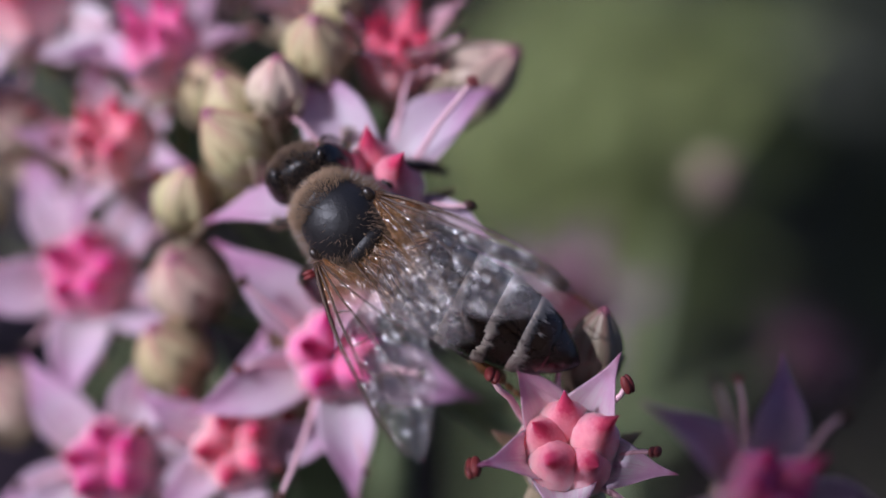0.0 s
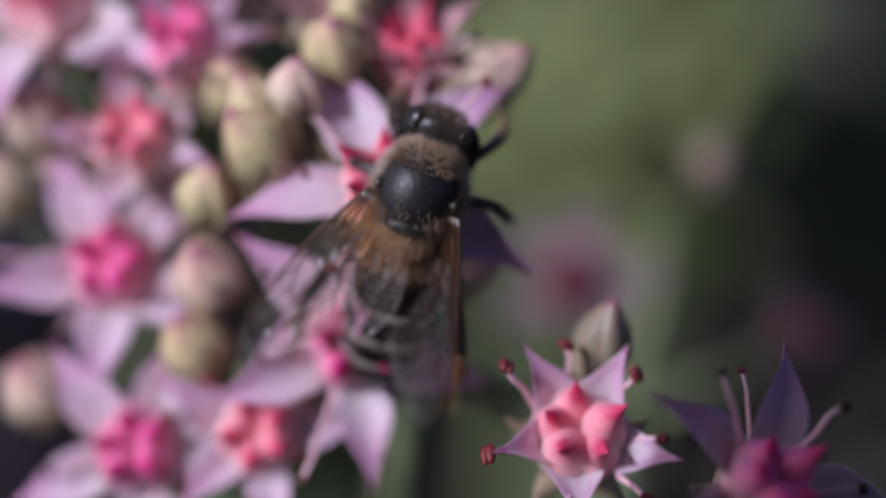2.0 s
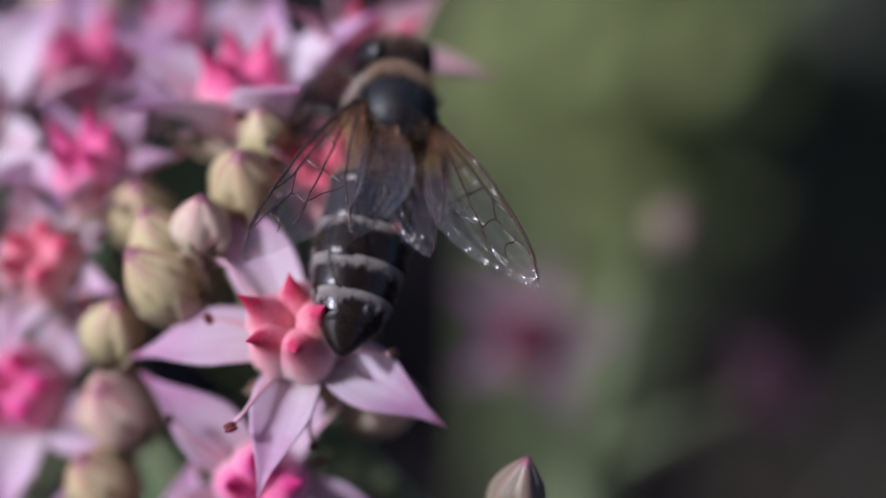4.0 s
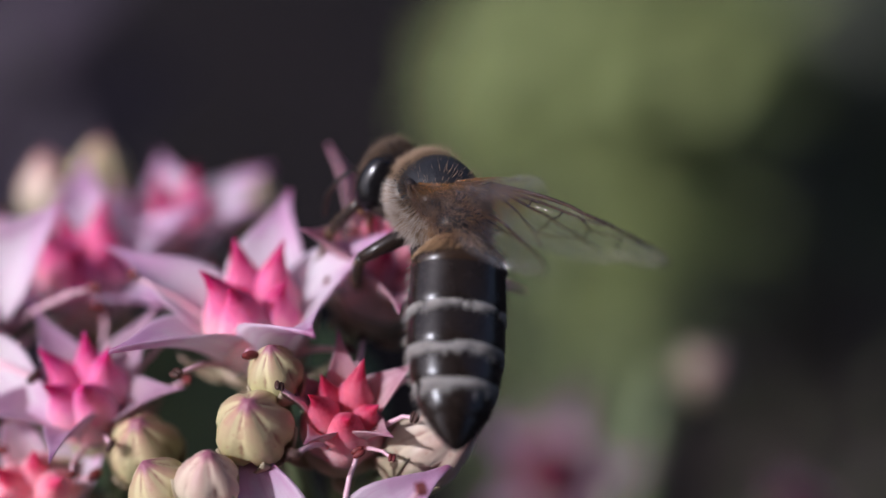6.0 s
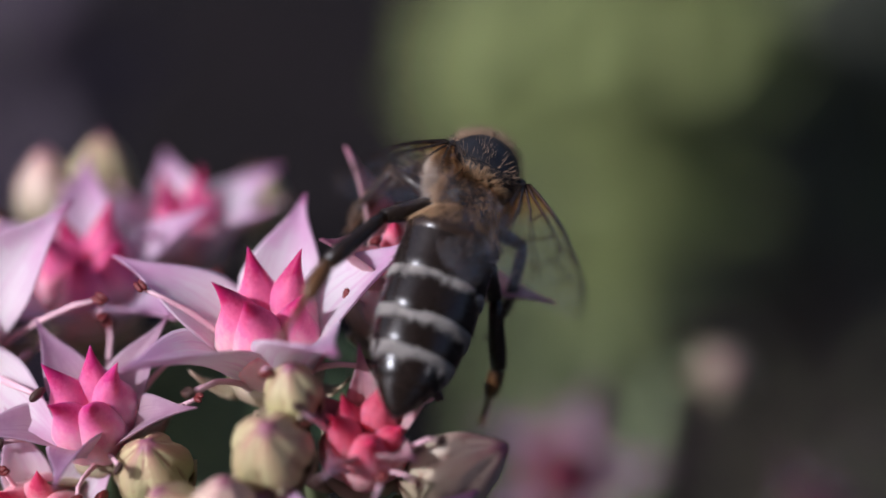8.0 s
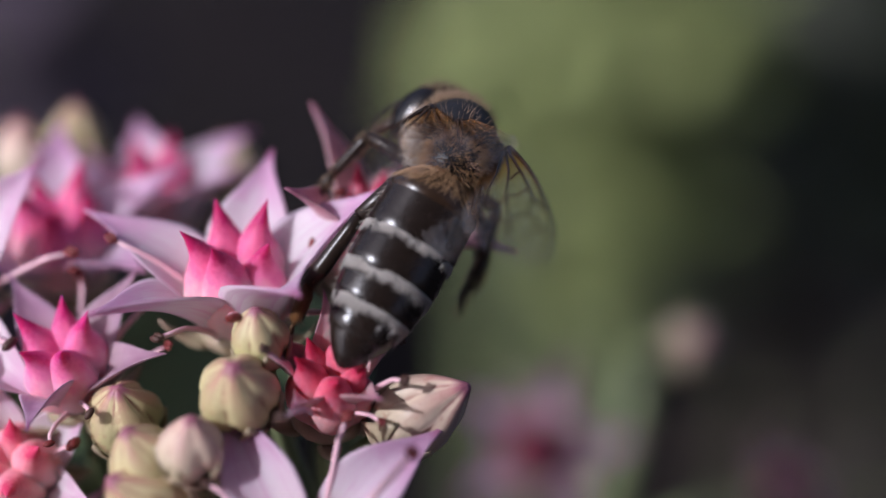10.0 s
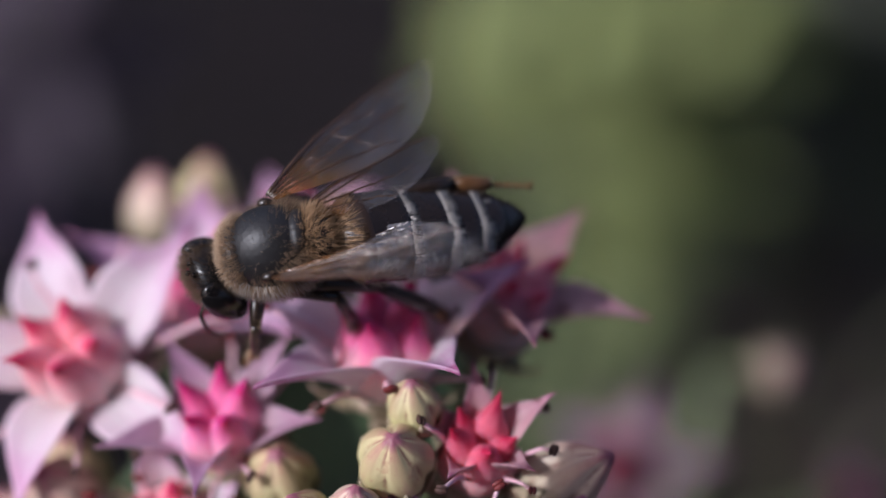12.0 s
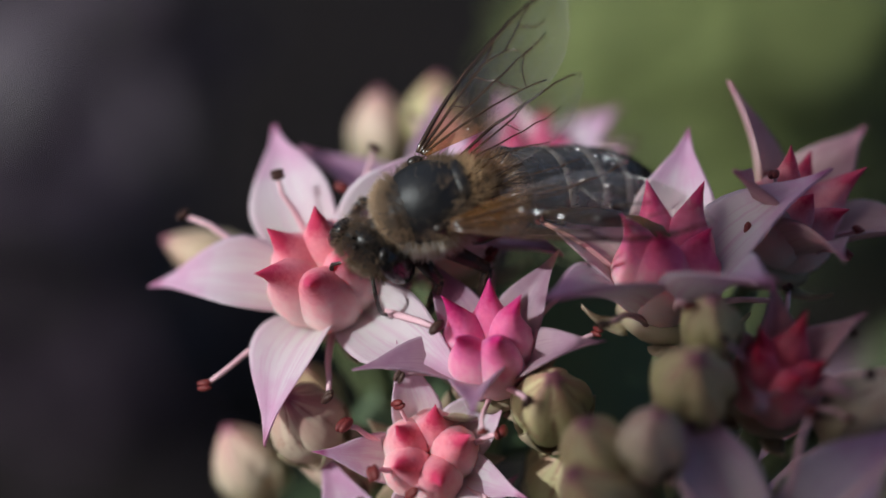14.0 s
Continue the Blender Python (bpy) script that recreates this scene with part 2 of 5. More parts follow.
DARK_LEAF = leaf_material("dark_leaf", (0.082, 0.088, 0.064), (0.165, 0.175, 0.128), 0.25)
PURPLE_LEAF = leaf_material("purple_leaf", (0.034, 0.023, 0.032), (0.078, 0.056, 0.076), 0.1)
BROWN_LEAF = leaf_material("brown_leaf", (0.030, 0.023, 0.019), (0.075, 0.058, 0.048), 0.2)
CUTICLE = plain("cuticle", (0.006, 0.006, 0.007), (0.022, 0.021, 0.022), 1600.0, 0.32, 0.2, 0.00003)
THORAX = plain("thorax_cuticle", (0.007, 0.007, 0.008), (0.026, 0.024, 0.025), 1600.0, 0.46, 0.5, 0.00006, 0.45)
LEG_BLACK = plain("leg_cuticle", (0.010, 0.007, 0.006), (0.035, 0.020, 0.012), 900.0, 0.32, 0.3)
LEG_AMBER = plain("amber_cuticle", (0.07, 0.032, 0.012), (0.20, 0.09, 0.03), 900.0, 0.38, 0.3)
EYE = plain("compound_eye", (0.004, 0.004, 0.005), (0.012, 0.010, 0.010), 2500.0, 0.21, 0.15, 0.00002)
TERGITE = tergite_material("tergite", (0.009, 0.006, 0.005), (0.026, 0.017, 0.013))
BROWN_TERGITE = tergite_material("brown_tergite", (0.018, 0.010, 0.006), (0.052, 0.029, 0.017))
FUR_TAN = plain("tan_fur", (0.20, 0.125, 0.072), (0.48, 0.33, 0.21), 900.0, 0.6, 0.0)
FUR_AMBER = plain("amber_fur", (0.34, 0.20, 0.10), (0.58, 0.38, 0.21), 900.0, 0.6, 0.0)
FUR_BROWN = plain("brown_fur", (0.08, 0.050, 0.032), (0.24, 0.155, 0.095), 900.0, 0.6, 0.0)
FUR_WHITE = plain("white_fur", (0.48, 0.44, 0.40), (0.76, 0.71, 0.66), 900.0, 0.6, 0.0)
FUR_PALE = plain("pale_fur", (0.42, 0.36, 0.31), (0.72, 0.65, 0.58), 900.0, 0.6, 0.0)
VEIN = plain("wing_vein", (0.035, 0.018, 0.010), (0.10, 0.05, 0.025), 900.0, 0.24, 0.0, 0.00005, 0.9)
WING = wing_material()
SOIL = soil_material()
LENS_BLACK = plain("lens_black", (0.010, 0.010, 0.011), (0.020, 0.020, 0.021), 300.0, 0.6, 0.1)


# ---------------- mesh tools ----------------
class Geo:
    """Vertices in millimetres, faces, a pair of surface coordinates a vertex and material slots."""

    def scaled(self, k):
        self.v = [Vector(p) * k for p in self.v]
        return self

    def __init__(self):
        self.v, self.f, self.uv, self.s = [], [], [], []

    def rings(self, rings, uvs, slot=0, wrap=True, cap=True):
        """Joins rings of points, from end to end, into one skin."""
        base, n = len(self.v), len(rings[0])
        for ring, uv in zip(rings, uvs):
            self.v += ring
            self.uv += uv
        for i in range(len(rings) - 1):
            for j in range(n if wrap else n - 1):
                a, b = base + i * n + j, base + i * n + (j + 1) % n
                self.f.append((a, b, b + n, a + n))
                self.s.append(slot)
        if cap and wrap:
            last = base + (len(rings) - 1) * n
            self.f += [tuple(base + j for j in reversed(range(n))), tuple(last + j for j in range(n))]
            self.s += [slot, slot]
        return self

    def tube(self, path, radii, sides=6, slot=0, u0=0.0, u1=1.0):
        """A round tube along a path with a radius for each point."""
        pts = [Vector(p) for p in path]
        rings, uvs = [], []
        side = None
        for i, p in enumerate(pts):
            d = (pts[min(i + 1, len(pts) - 1)] - pts[max(i - 1, 0)]).normalized()
            if side is None:
                side = d.orthogonal().normalized()
            side = (side - d * side.dot(d)).normalized()
            other = d.cross(side)
            u = u0 + (u1 - u0) * i / (len(pts) - 1)
            rings.append([p + (side * math.cos(a) + other * math.sin(a)) * radii[i] for a in (2 * math.pi * j / sides for j in range(sides))])
            uvs.append([(u, 0.5)] * sides)
        return self.rings(rings, uvs, slot)

    def ball(self, centre, size, turn=None, segments=14, rows=9, slot=0):
        """An egg of three half-axes."""
        turn = turn or Matrix.Identity(3)
        rings, uvs = [], []
        for i in range(rows + 1):
            t = math.pi * (0.02 + 0.96 * i / rows)
            rings.append([Vector(centre) + turn @ Vector((size[0] * math.sin(t) * math.cos(a), size[1] * -math.cos(t), size[2] * math.sin(t) * math.sin(a)))
                          for a in (2 * math.pi * j / segments for j in range(segments))])
            uvs.append([(i / rows, 0.5)] * segments)
        return self.rings(rings, uvs, slot)

    def hairs(self, roots, slot=0, width=0.015):
        """Thin three-sided bristles: (root, tip, bend)."""
        for root, tip, bend in roots:
            root, tip, bend = Vector(root), Vector(tip), Vector(bend)
            d = (tip - root).normalized()
            s = d.orthogonal().normalized() * width
            s2 = d.cross(s)
            mid = (root + tip) / 2 + bend
            b = len(self.v)
            for p, w in ((root, 1.0), (mid, 0.7)):
                self.v += [p + s * w, p + (s2 * 0.87 - s * 0.5) * w, p + (-s2 * 0.87 - s * 0.5) * w]
            self.v.append(tip)
            self.uv += [(0, 0.5)] * 3 + [(0.5, 0.5)] * 3 + [(1, 0.5)]
            for j in range(3):
                k = (j + 1) % 3
                self.f += [(b + j, b + k, b + 3 + k, b + 3 + j), (b + 3 + j, b + 3 + k, b + 6)]
                self.s += [slot, slot]
        return self

    def mesh(self, name, *materials, flat=False):
        me = bpy.data.meshes.new(name)
        me.from_pydata([tuple(c * MM for c in p) for p in self.v], [], self.f)
        for m in materials:
            me.materials.append(m)
        me.polygons.foreach_set("material_index", self.s)
        me.polygons.foreach_set("use_smooth", [not flat] * len(self.f))
        layer = me.uv_layers.new(name="UVMap")
        idx = np.empty(len(me.loops), dtype=np.int32)
        me.loops.foreach_get("vertex_index", idx)
        layer.data.foreach_set("uv", np.array(self.uv, dtype=np.float32)[idx].ravel())
        me.update()
        return me


def part(name, mesh, parent, m=None, label=""):
    """Links a mesh as one object under a thing or a part."""
    ob = new(name, mesh)
    ob.parent = parent
    if m is not None:
        ob.matrix_basis = m
    return tagged(ob, label=label)


def frame_of(at, axis, first):
    """A pose at a place whose z runs along axis and whose x points towards first."""
    z = Vector(axis).normalized()
    x = (Vector(first) - z * Vector(first).dot(z)).normalized()
    y = z.cross(x)
    m = Matrix((x, y, z)).transposed().to_4x4()
    m.translation = at
    return m


# ---------------- flower pieces ----------------
def petal_mesh(length, width, curl, seed, material=None):
    rnd = random.Random(seed)
    g = Geo()
    n, sides = 12, 12
    rings, uvs = [], []
    twist = rnd.uniform(-0.25, 0.25)
    for i in range(n + 1):
        u = i / n
        w = width * 0.5 * (0.42 + 0.58 * math.sin(math.pi * min(1.0, u * 1.05 + 0.10)) ** 0.8) * (1 - max(0.0, (u - 0.40) / 0.60) ** 1.7) + 0.02
        th = 0.16 * (1 - 0.6 * u) + 0.02
        x0 = length * (u - 0.10 * curl * u * u)
        z0 = curl * length * (0.10 * math.sin(math.pi * u) - 0.20 * u * u) + 0.10 * math.sin(5 * u + seed)
        ring, uv = [], []
        for j in range(sides):
            a = 2 * math.pi * j / sides
            c = math.cos(a)
            y = w * c
            z = z0 + th * math.sin(a) + 0.58 * w * abs(c) ** 1.5 + twist * u * y + 0.07 * math.sin(9 * u + seed) * c * c
            ring.append((x0, y, z))
            uv.append((u, 0.5 + 0.5 * c))
        rings.append(ring)
        uvs.append(uv)
    return g.rings(rings, uvs).mesh("petal", material or PETAL)


def carpel_mesh(kind, seed):
    rnd = random.Random(seed)
    g = Geo()
    rings, uvs = [], []
    prof = ((0.0, 0.70), (0.08, 0.92), (0.2, 1.06), (0.36, 1.05), (0.48, 0.94), (0.58, 0.79), (0.67, 0.62), (0.75, 0.46), (0.83, 0.31), (0.90, 0.18), (0.96, 0.08), (1.0, 0.015))
    length = rnd.uniform(3.5, 4.4)
    lean = rnd.uniform(1.6, 3.4)
    for u, r in prof:
        z = length * u
        x = 0.62 + 0.30 * math.sin(math.pi * min(u, 0.7)) + lean * max(0.0, u - 0.60) ** 1.5
        ring = []
        for j in range(12):
            a = 2 * math.pi * j / 12
            groove = 1 - 0.10 * max(0.0, -math.cos(a)) ** 4
            ring.append((x + r * 1.06 * math.cos(a) * groove, r * 1.06 * math.sin(a), z))
        rings.append(ring)
        uvs.append([(u, 0.5)] * 12)
    return g.rings(rings, uvs).mesh("carpel", CARPEL[kind])


def stamen_mesh(seed, dark, fat=1.0):
    rnd = random.Random(seed)
    g = Geo()
    out, up = rnd.uniform(2.4, 4.2), rnd.uniform(1.0, 2.8)
    if fat > 1:
        out, up = rnd.uniform(1.5, 2.4), rnd.uniform(1.8, 2.8)
    path = [(1.3 + out * t ** 1.2, rnd.uniform(-0.1, 0.1) * t, 0.3 + up * math.sin(t * 1.35) / math.sin(1.35)) for t in (0, 0.2, 0.4, 0.6, 0.8, 1.0)]
    g.tube(path, [0.15, 0.135, 0.12, 0.11, 0.10, 0.085], 6)
    turn = Euler((rnd.uniform(-1, 1), rnd.uniform(-1, 1), rnd.uniform(-1, 1))).to_matrix()
    tip = Vector(path[-1])
    for sgn in (-1, 1):
        g.ball(tip + turn @ Vector((0.09 * sgn, 0, 0.05)), (0.12 * fat, 0.27 * fat, 0.14 * fat), turn, 8, 6, 1)
    return g.mesh("stamen", FILAMENT, ANTHER_DARK if dark else ANTHER)


def receptacle_mesh():
    g = Geo()
    rings, uvs = [], []
    for z, r in ((-1.6, 0.45), (-1.2, 0.75), (-0.6, 1.35), (-0.1, 1.75), (0.3, 1.7), (0.5, 1.2)):
        rings.append([(r * math.cos(a), r * math.sin(a), z) for a in (2 * math.pi * j / 15 for j in range(15))])
        uvs.append([((z + 1.6) / 2.1, 0.5)] * 15)
    g.rings(rings, uvs)
    for s in range(5):
        a = 2 * math.pi * (s + 0.5) / 5
        rg, ug = [], []
        for i in range(6):
            u = i / 5
            w = 0.55 * (1 - u ** 1.6) + 0.02
            c = Vector((math.cos(a), math.sin(a), 0))
            t = Vector((-math.sin(a), math.cos(a), 0))
            p = c * (1.5 + 1.5 * u) + Vector((0, 0, -0.5 + 1.2 * u * u))
            rg.append([p + t * w * math.cos(b) + Vector((0, 0, 0.12 * math.sin(b))) for b in (2 * math.pi * j / 6 for j in range(6))])
            ug.append([(u, 0.5)] * 6)
        g.rings(rg, ug)
    return g.mesh("receptacle", CALYX)


PETALS = [petal_mesh(5.9 + 0.3 * (s % 3 - 1), 2.78 + 0.15 * (s % 4 - 1.5), 0.5 + 0.18 * (s % 5), s) for s in range(8)]
HUED_PETALS = {hue: [petal_mesh(5.9, 2.5, 0.6 + 0.2 * s, s, m) for s in range(3)]
               for hue, m in (("shade_toned", SHADE_TONED_PETAL), ("salmon", SALMON_PETAL), ("dusky", DUSKY_PETAL), ("lilac", LILAC_PETAL))}
CARPELS = {kind: [carpel_mesh(kind, s) for s in range(4)] for kind in CARPEL}
STAMENS = [stamen_mesh(s, s % 3 != 0) for s in range(9)]
RED_STAMENS = [stamen_mesh(20 + s, False, 1.35) for s in range(5)]
RECEPTACLE = receptacle_mesh()
flower_rnd = random.Random(4)


def pedicel(parent, top, axis, hub, radius=0.55):
    """A fleshy stalk from under a flower down to the fork."""
    top, axis, hub = Vector(top) / MM, Vector(axis).normalized(), Vector(hub) / MM
    a = top - axis * 4.5
    b = hub + Vector((0, 0, 4.0))
    pts = []
    for i in range(9):
        t = i / 8
        pts.append(top * (1 - t) ** 3 + a * 3 * t * (1 - t) ** 2 + b * 3 * t * t * (1 - t) + hub * t ** 3)
    g = Geo().tube(pts, [radius * (0.8 + 0.5 * i / 8) for i in range(9)], 7)
    part("pedicel", g.mesh("pedicel", GREEN_STEM), parent)


def hub_for(at):
    """The fork of the flower head that carries a flower."""
    forks = ((-0.016, 0.002, 0.394), (-0.004, -0.002, 0.394), (-0.010, -0.010, 0.388), (0.004, -0.010, 0.386))
    return min(forks, key=lambda h: (Vector(h) - Vector(at)).length)


def flower(plant, at, axis, first, size, opening, kind, hub=None, hue="", petals=1.0, stamens=1.0):
    """Five petals round five upright carpels, with slender stamens."""
    m = frame_of(at, axis, first) @ Matrix.Scale(size, 4)
    body = part("flower", RECEPTACLE, plant, m, "dusky purple flower, shade put into its colour" if kind == "shade_toned" and not hue else {"salmon": "half-closed salmon-red flower", "dusky": "dusky mauve flower, a tone that also stands for shade"}.get(hue, "starry pink flower with " + kind + " carpels"))
    r = flower_rnd
    for i in range(5):
        tilt = opening - 90 + r.uniform(-7, 7)
        turn = 72 * i + r.uniform(-7, 7)
        part("petal", r.choice(HUED_PETALS.get(hue or ("shade_toned" if kind == "shade_toned" else ""), PETALS)), body,
             pose(0, 0, 0, 0, 0, turn) @ pose(0.0012, 0, 0.0002, 0, tilt, 0) @ pose(0, 0, 0, r.uniform(-12, 12)) @ Matrix.Scale(petals * r.uniform(0.93, 1.05), 4))
        part("carpel", r.choice(CARPELS[kind]), body, pose(0, 0, 0.0002, 0, 0, turn + 36 + r.uniform(-6, 6)))
    for i in range(7):
        spread = 0.45 + 0.55 * opening / 70
        lean = -28 * (1 - spread) + r.uniform(-14, 14)
        part("stamen", r.choice(RED_STAMENS if kind == "coral" and opening < 60 else STAMENS), body, pose(0, 0, 0, 0, 0, 51.4 * i + r.uniform(-16, 16)) @ pose(0, 0, 0, 0, lean, 0) @ Matrix.Scale(stamens * r.uniform(0.85, 1.1), 4))
    up = Vector(axis).normalized()
    pedicel(plant, Vector(at) - up * 0.0013 * size, axis, hub or hub_for(at))
    return body


def bud_mesh(length, width, kind, seed):
    rnd = random.Random(seed)
    g = Geo()
    rings, uvs = [], []
    n, m = 14, 30
    for i in range(n + 1):
        u = i / n
        r = width * 0.5 * (math.sin(math.pi * (0.10 + 0.88 * u ** 0.9)) ** 0.75) * (1.0 if u < 0.5 else 1 - 0.35 * ((u - 0.5) / 0.5) ** 2) + 0.02
        ring, uv = [], []
        for j in range(m):
            a = 2 * math.pi * j / m
            ph = (a / (2 * math.pi) * 5 + 0.12 * u * 5) % 1.0
            d = min(ph, 1 - ph) * 2                     # 0 at a seam, 1 on a keel
            k = 1 - 0.24 * (1 - d) ** 4 + 0.08 * d * u
            ring.append((r * k * math.cos(a), r * k * math.sin(a), length * u))
            uv.append((u, d))
        rings.append(ring)
        uvs.append(uv)
    g.rings(rings, uvs)
    return g.mesh("bud", BUD[kind])


def sepal_mesh(length, width):
    g = Geo()
    rings, uvs = [], []
    for i in range(7):
        u = i / 6
        w = width * 0.30 * (1 - u ** 2) + 0.02
        x = width * 0.5 * (0.35 + 0.72 * math.sin(u * 1.5))
        rings.append([(x + 0.10 * math.sin(b), w * math.cos(b), length * 0.46 * u * u) for b in (2 * math.pi * j / 8 for j in range(8))])
        uvs.append([(u, 0.5)] * 8)
    return g.rings(rings, uvs).mesh("sepal", CALYX)


bud_seed = [0]


def bud(plant, at, axis, length, width, kind, hub=None):
    """A closed bud of five folded petals in a small calyx."""
    bud_seed[0] += 1
    m = frame_of(at, axis, (math.cos(bud_seed[0]), math.sin(bud_seed[0] * 1.7), 0.3))
    names = {"green": "closed green-cream bud flushed pink", "blush": "plump blush-pink bud about to open", "cream": "pale cream bud with a pink tip", "dull": "dull brown-green bud"}
    b = part("bud", bud_mesh(length, width, kind, bud_seed[0]), plant, m, names[kind])
    sep = sepal_mesh(length, width)
    for i in range(5):
        part("sepal", sep, b, pose(0, 0, 0, 0, 0, 72 * i + 10))
    pedicel(plant, at, axis, hub or hub_for(at), 0.45)
    return b


def leaf_mesh(length, width, material, seed, thick=0.7):
    rnd = random.Random(seed)
    g = Geo()
    rings, uvs = [], []
    droop = rnd.uniform(0.1, 0.35)
    for i in range(13):
        u = i / 12
        w = width * 0.5 * math.sin(math.pi * (0.06 + 0.92 * u ** 0.8)) ** 0.8 + 0.05
        notch = 1 + 0.05 * math.sin(u * 30)
        ring, uv = [], []
        for j in range(12):
            a = 2 * math.pi * j / 12
            c = math.cos(a)
            ring.append((length * u, w * c * notch, thick * math.sin(a) * (1 - 0.6 * u) + 0.25 * w * c * c - droop * length * u * u + 0.05 * length * math.sin(2 * u)))
            uv.append((u, 0.5 + 0.5 * c))
        rings.append(ring)
        uvs.append(uv)
    return g.rings(rings, uvs).mesh("leaf", material)


# ---------------- the flower head ----------------
sedum = tagged(new("sedum_plant"), "tall pink sedum with a broad head of starry flowers and buds", "plant")
flower(sedum, (-0.00687, -0.00176, 0.4156), (-0.051, 0.129, 0.99), (0.122, 0.985, -0.122), 1.08, 40, "rose", petals=1.12)
flower(sedum, (-0.01509, 0.00376, 0.41252), (0.02, 0.141, 0.99), (-0.085, 0.987, -0.139), 1.15, 40, "rose", hue="lilac")
flower(sedum, (-0.01338, -0.00372, 0.41381), (-0.1, -0.071, 0.992), (0.615, 0.779, 0.118), 0.92, 38, "magenta", petals=0.9, hue="dusky")
flower(sedum, (-0.00347, -0.00585, 0.41506), (0.1, -0.113, 0.989), (-0.079, 0.99, 0.121), 0.86, 20, "crimson", petals=0.85, hue="salmon")
flower(sedum, (-0.00275, 0.00105, 0.41575), (0.40, 0.10, 0.91), (-0.618, 0.774, 0.135), 1.02, 34, "coral", hue="salmon", petals=1.0, stamens=0.8)
flower(sedum, (-0.01572, -0.00561, 0.41098), (0.026, -0.471, 0.882), (-0.364, 0.817, 0.447), 0.95, 44, "coral", petals=0.75)
flower(sedum, (-0.01944, -5e-05, 0.41441), (-0.199, -0.346, 0.917), (-0.337, 0.903, 0.267), 1.14, 66, "coral", stamens=1.05)
flower(sedum, (-0.01173, 0.00832, 0.41135), (0.051, 0.251, 0.967), (-0.397, 0.893, -0.211), 0.9, 40, "rose")
flower(sedum, (-0.00395, -0.01192, 0.41327), (-0.124, -0.473, 0.872), (-0.986, -0.041, -0.162), 1.05, 72, "coral", hue="lilac")
flower(sedum, (-0.00597, -0.01421, 0.40726), (0.104, -0.69, 0.716), (0.961, -0.116, -0.251), 1, 66, "magenta", hue="lilac")
flower(sedum, (-0.00999, -0.01554, 0.40334), (0.003, -0.695, 0.719), (0.26, 0.695, 0.671), 0.95, 56, "coral", petals=0.85, hue="lilac")
flower(sedum, (-0.01539, -0.01495, 0.40161), (-0.047, -0.658, 0.751), (-0.669, 0.579, 0.466), 1, 66, "magenta", hue="lilac")
flower(sedum, (-0.01681, -0.00826, 0.40626), (-0.048, -0.616, 0.786), (-0.454, 0.715, 0.533), 1.05, 62, "magenta", hue="lilac")
flower(sedum, (0.00326, -0.02036, 0.40764), (0.003, -0.487, 0.874), (0.598, 0.701, 0.389), 1.0, 32, "coral", petals=0.78, stamens=1.2)
# dusky colour here adds to the lens's shade on this flower
flower(sedum, (0.0089, -0.0266, 0.4118), (0.26, -0.401, 0.879), (-0.785, 0.442, 0.434), 0.86, 60, "magenta", hue="dusky")
bud(sedum, (-0.00575, -0.00548, 0.41755), (-0.05, 0.071, 0.996), 2.5, 2.1, "green")
bud(sedum, (-0.00647, -0.00697, 0.41628), (-0.02, -0.204, 0.979), 3.4, 2.9, "green")
bud(sedum, (-0.01117, -0.00576, 0.41333), (0, -0.071, 0.997), 3.3, 2.9, "green")
bud(sedum, (-0.00155, -0.00673, 0.4146), (0.744, -0.035, 0.667), 4.4, 2.9, "blush")
bud(sedum, (-0.01855, 0.0113, 0.41057), (0, 0.461, 0.887), 3.8, 2.8, "blush")
bud(sedum, (-0.01621, 0.01177, 0.4113), (0.1, 0.459, 0.883), 3.6, 2.6, "green")
bud(sedum, (-0.00884, 0.01169, 0.4098), (0, 0.461, 0.887), 3.2, 2.2, "green")
bud(sedum, (-0.00794, -0.00914, 0.41559), (-0.098, -0.012, 0.995), 2.7, 2.2, "green")
bud(sedum, (-0.00872, -0.01033, 0.41392), (-0.549, -0.056, 0.834), 3.8, 2.9, "green")
bud(sedum, (-0.01217, -0.01084, 0.4115), (0.207, -0.045, 0.977), 3.2, 2.6, "green")
bud(sedum, (-0.01172, -0.01129, 0.4078), (-0.196, -0.324, 0.925), 3.8, 3.4, "blush")
bud(sedum, (-0.01222, -0.01371, 0.40567), (-0.307, -0.152, 0.939), 3.6, 3, "green")
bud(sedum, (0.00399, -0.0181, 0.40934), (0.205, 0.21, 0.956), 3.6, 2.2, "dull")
bud(sedum, (-0.0199, -0.01217, 0.40145), (-0.307, -0.152, 0.939), 3.8, 3.4, "blush")
bud(sedum, (-0.01993, -0.00441, 0.41073), (-0.307, -0.152, 0.939), 3.6, 3, "blush")
bud(sedum, (-0.00939, -0.00926, 0.41508), (-0.309, 0.073, 0.948), 3, 2.6, "green")
bud(sedum, (-0.00812, -0.00968, 0.41629), (0.1, 0.141, 0.985), 2.6, 2.3, "blush")
bud(sedum, (-0.01812, -0.0047, 0.40895), (-0.749, 0.05, 0.661), 4.2, 2.7, "blush")
bud(sedum, (-0.02067, -0.00179, 0.40748), (-0.087, 0.168, 0.982), 4.2, 3.2, "green")
bud(sedum, (-0.02276, -0.0029, 0.40515), (-0.397, 0.271, 0.877), 3.8, 2.8, "blush")
bud(sedum, (-0.02318, 0.00389, 0.41123), (-0.871, 0.021, 0.492), 4.4, 2.4, "cream")
bud(sedum, (-0.01075, -0.00523, 0.40863), (0.125, -0.119, 0.985), 3.6, 3.2, "green")
bud(sedum, (-0.00721, -0.00425, 0.40818), (0.125, -0.119, 0.985), 3.4, 3, "green")
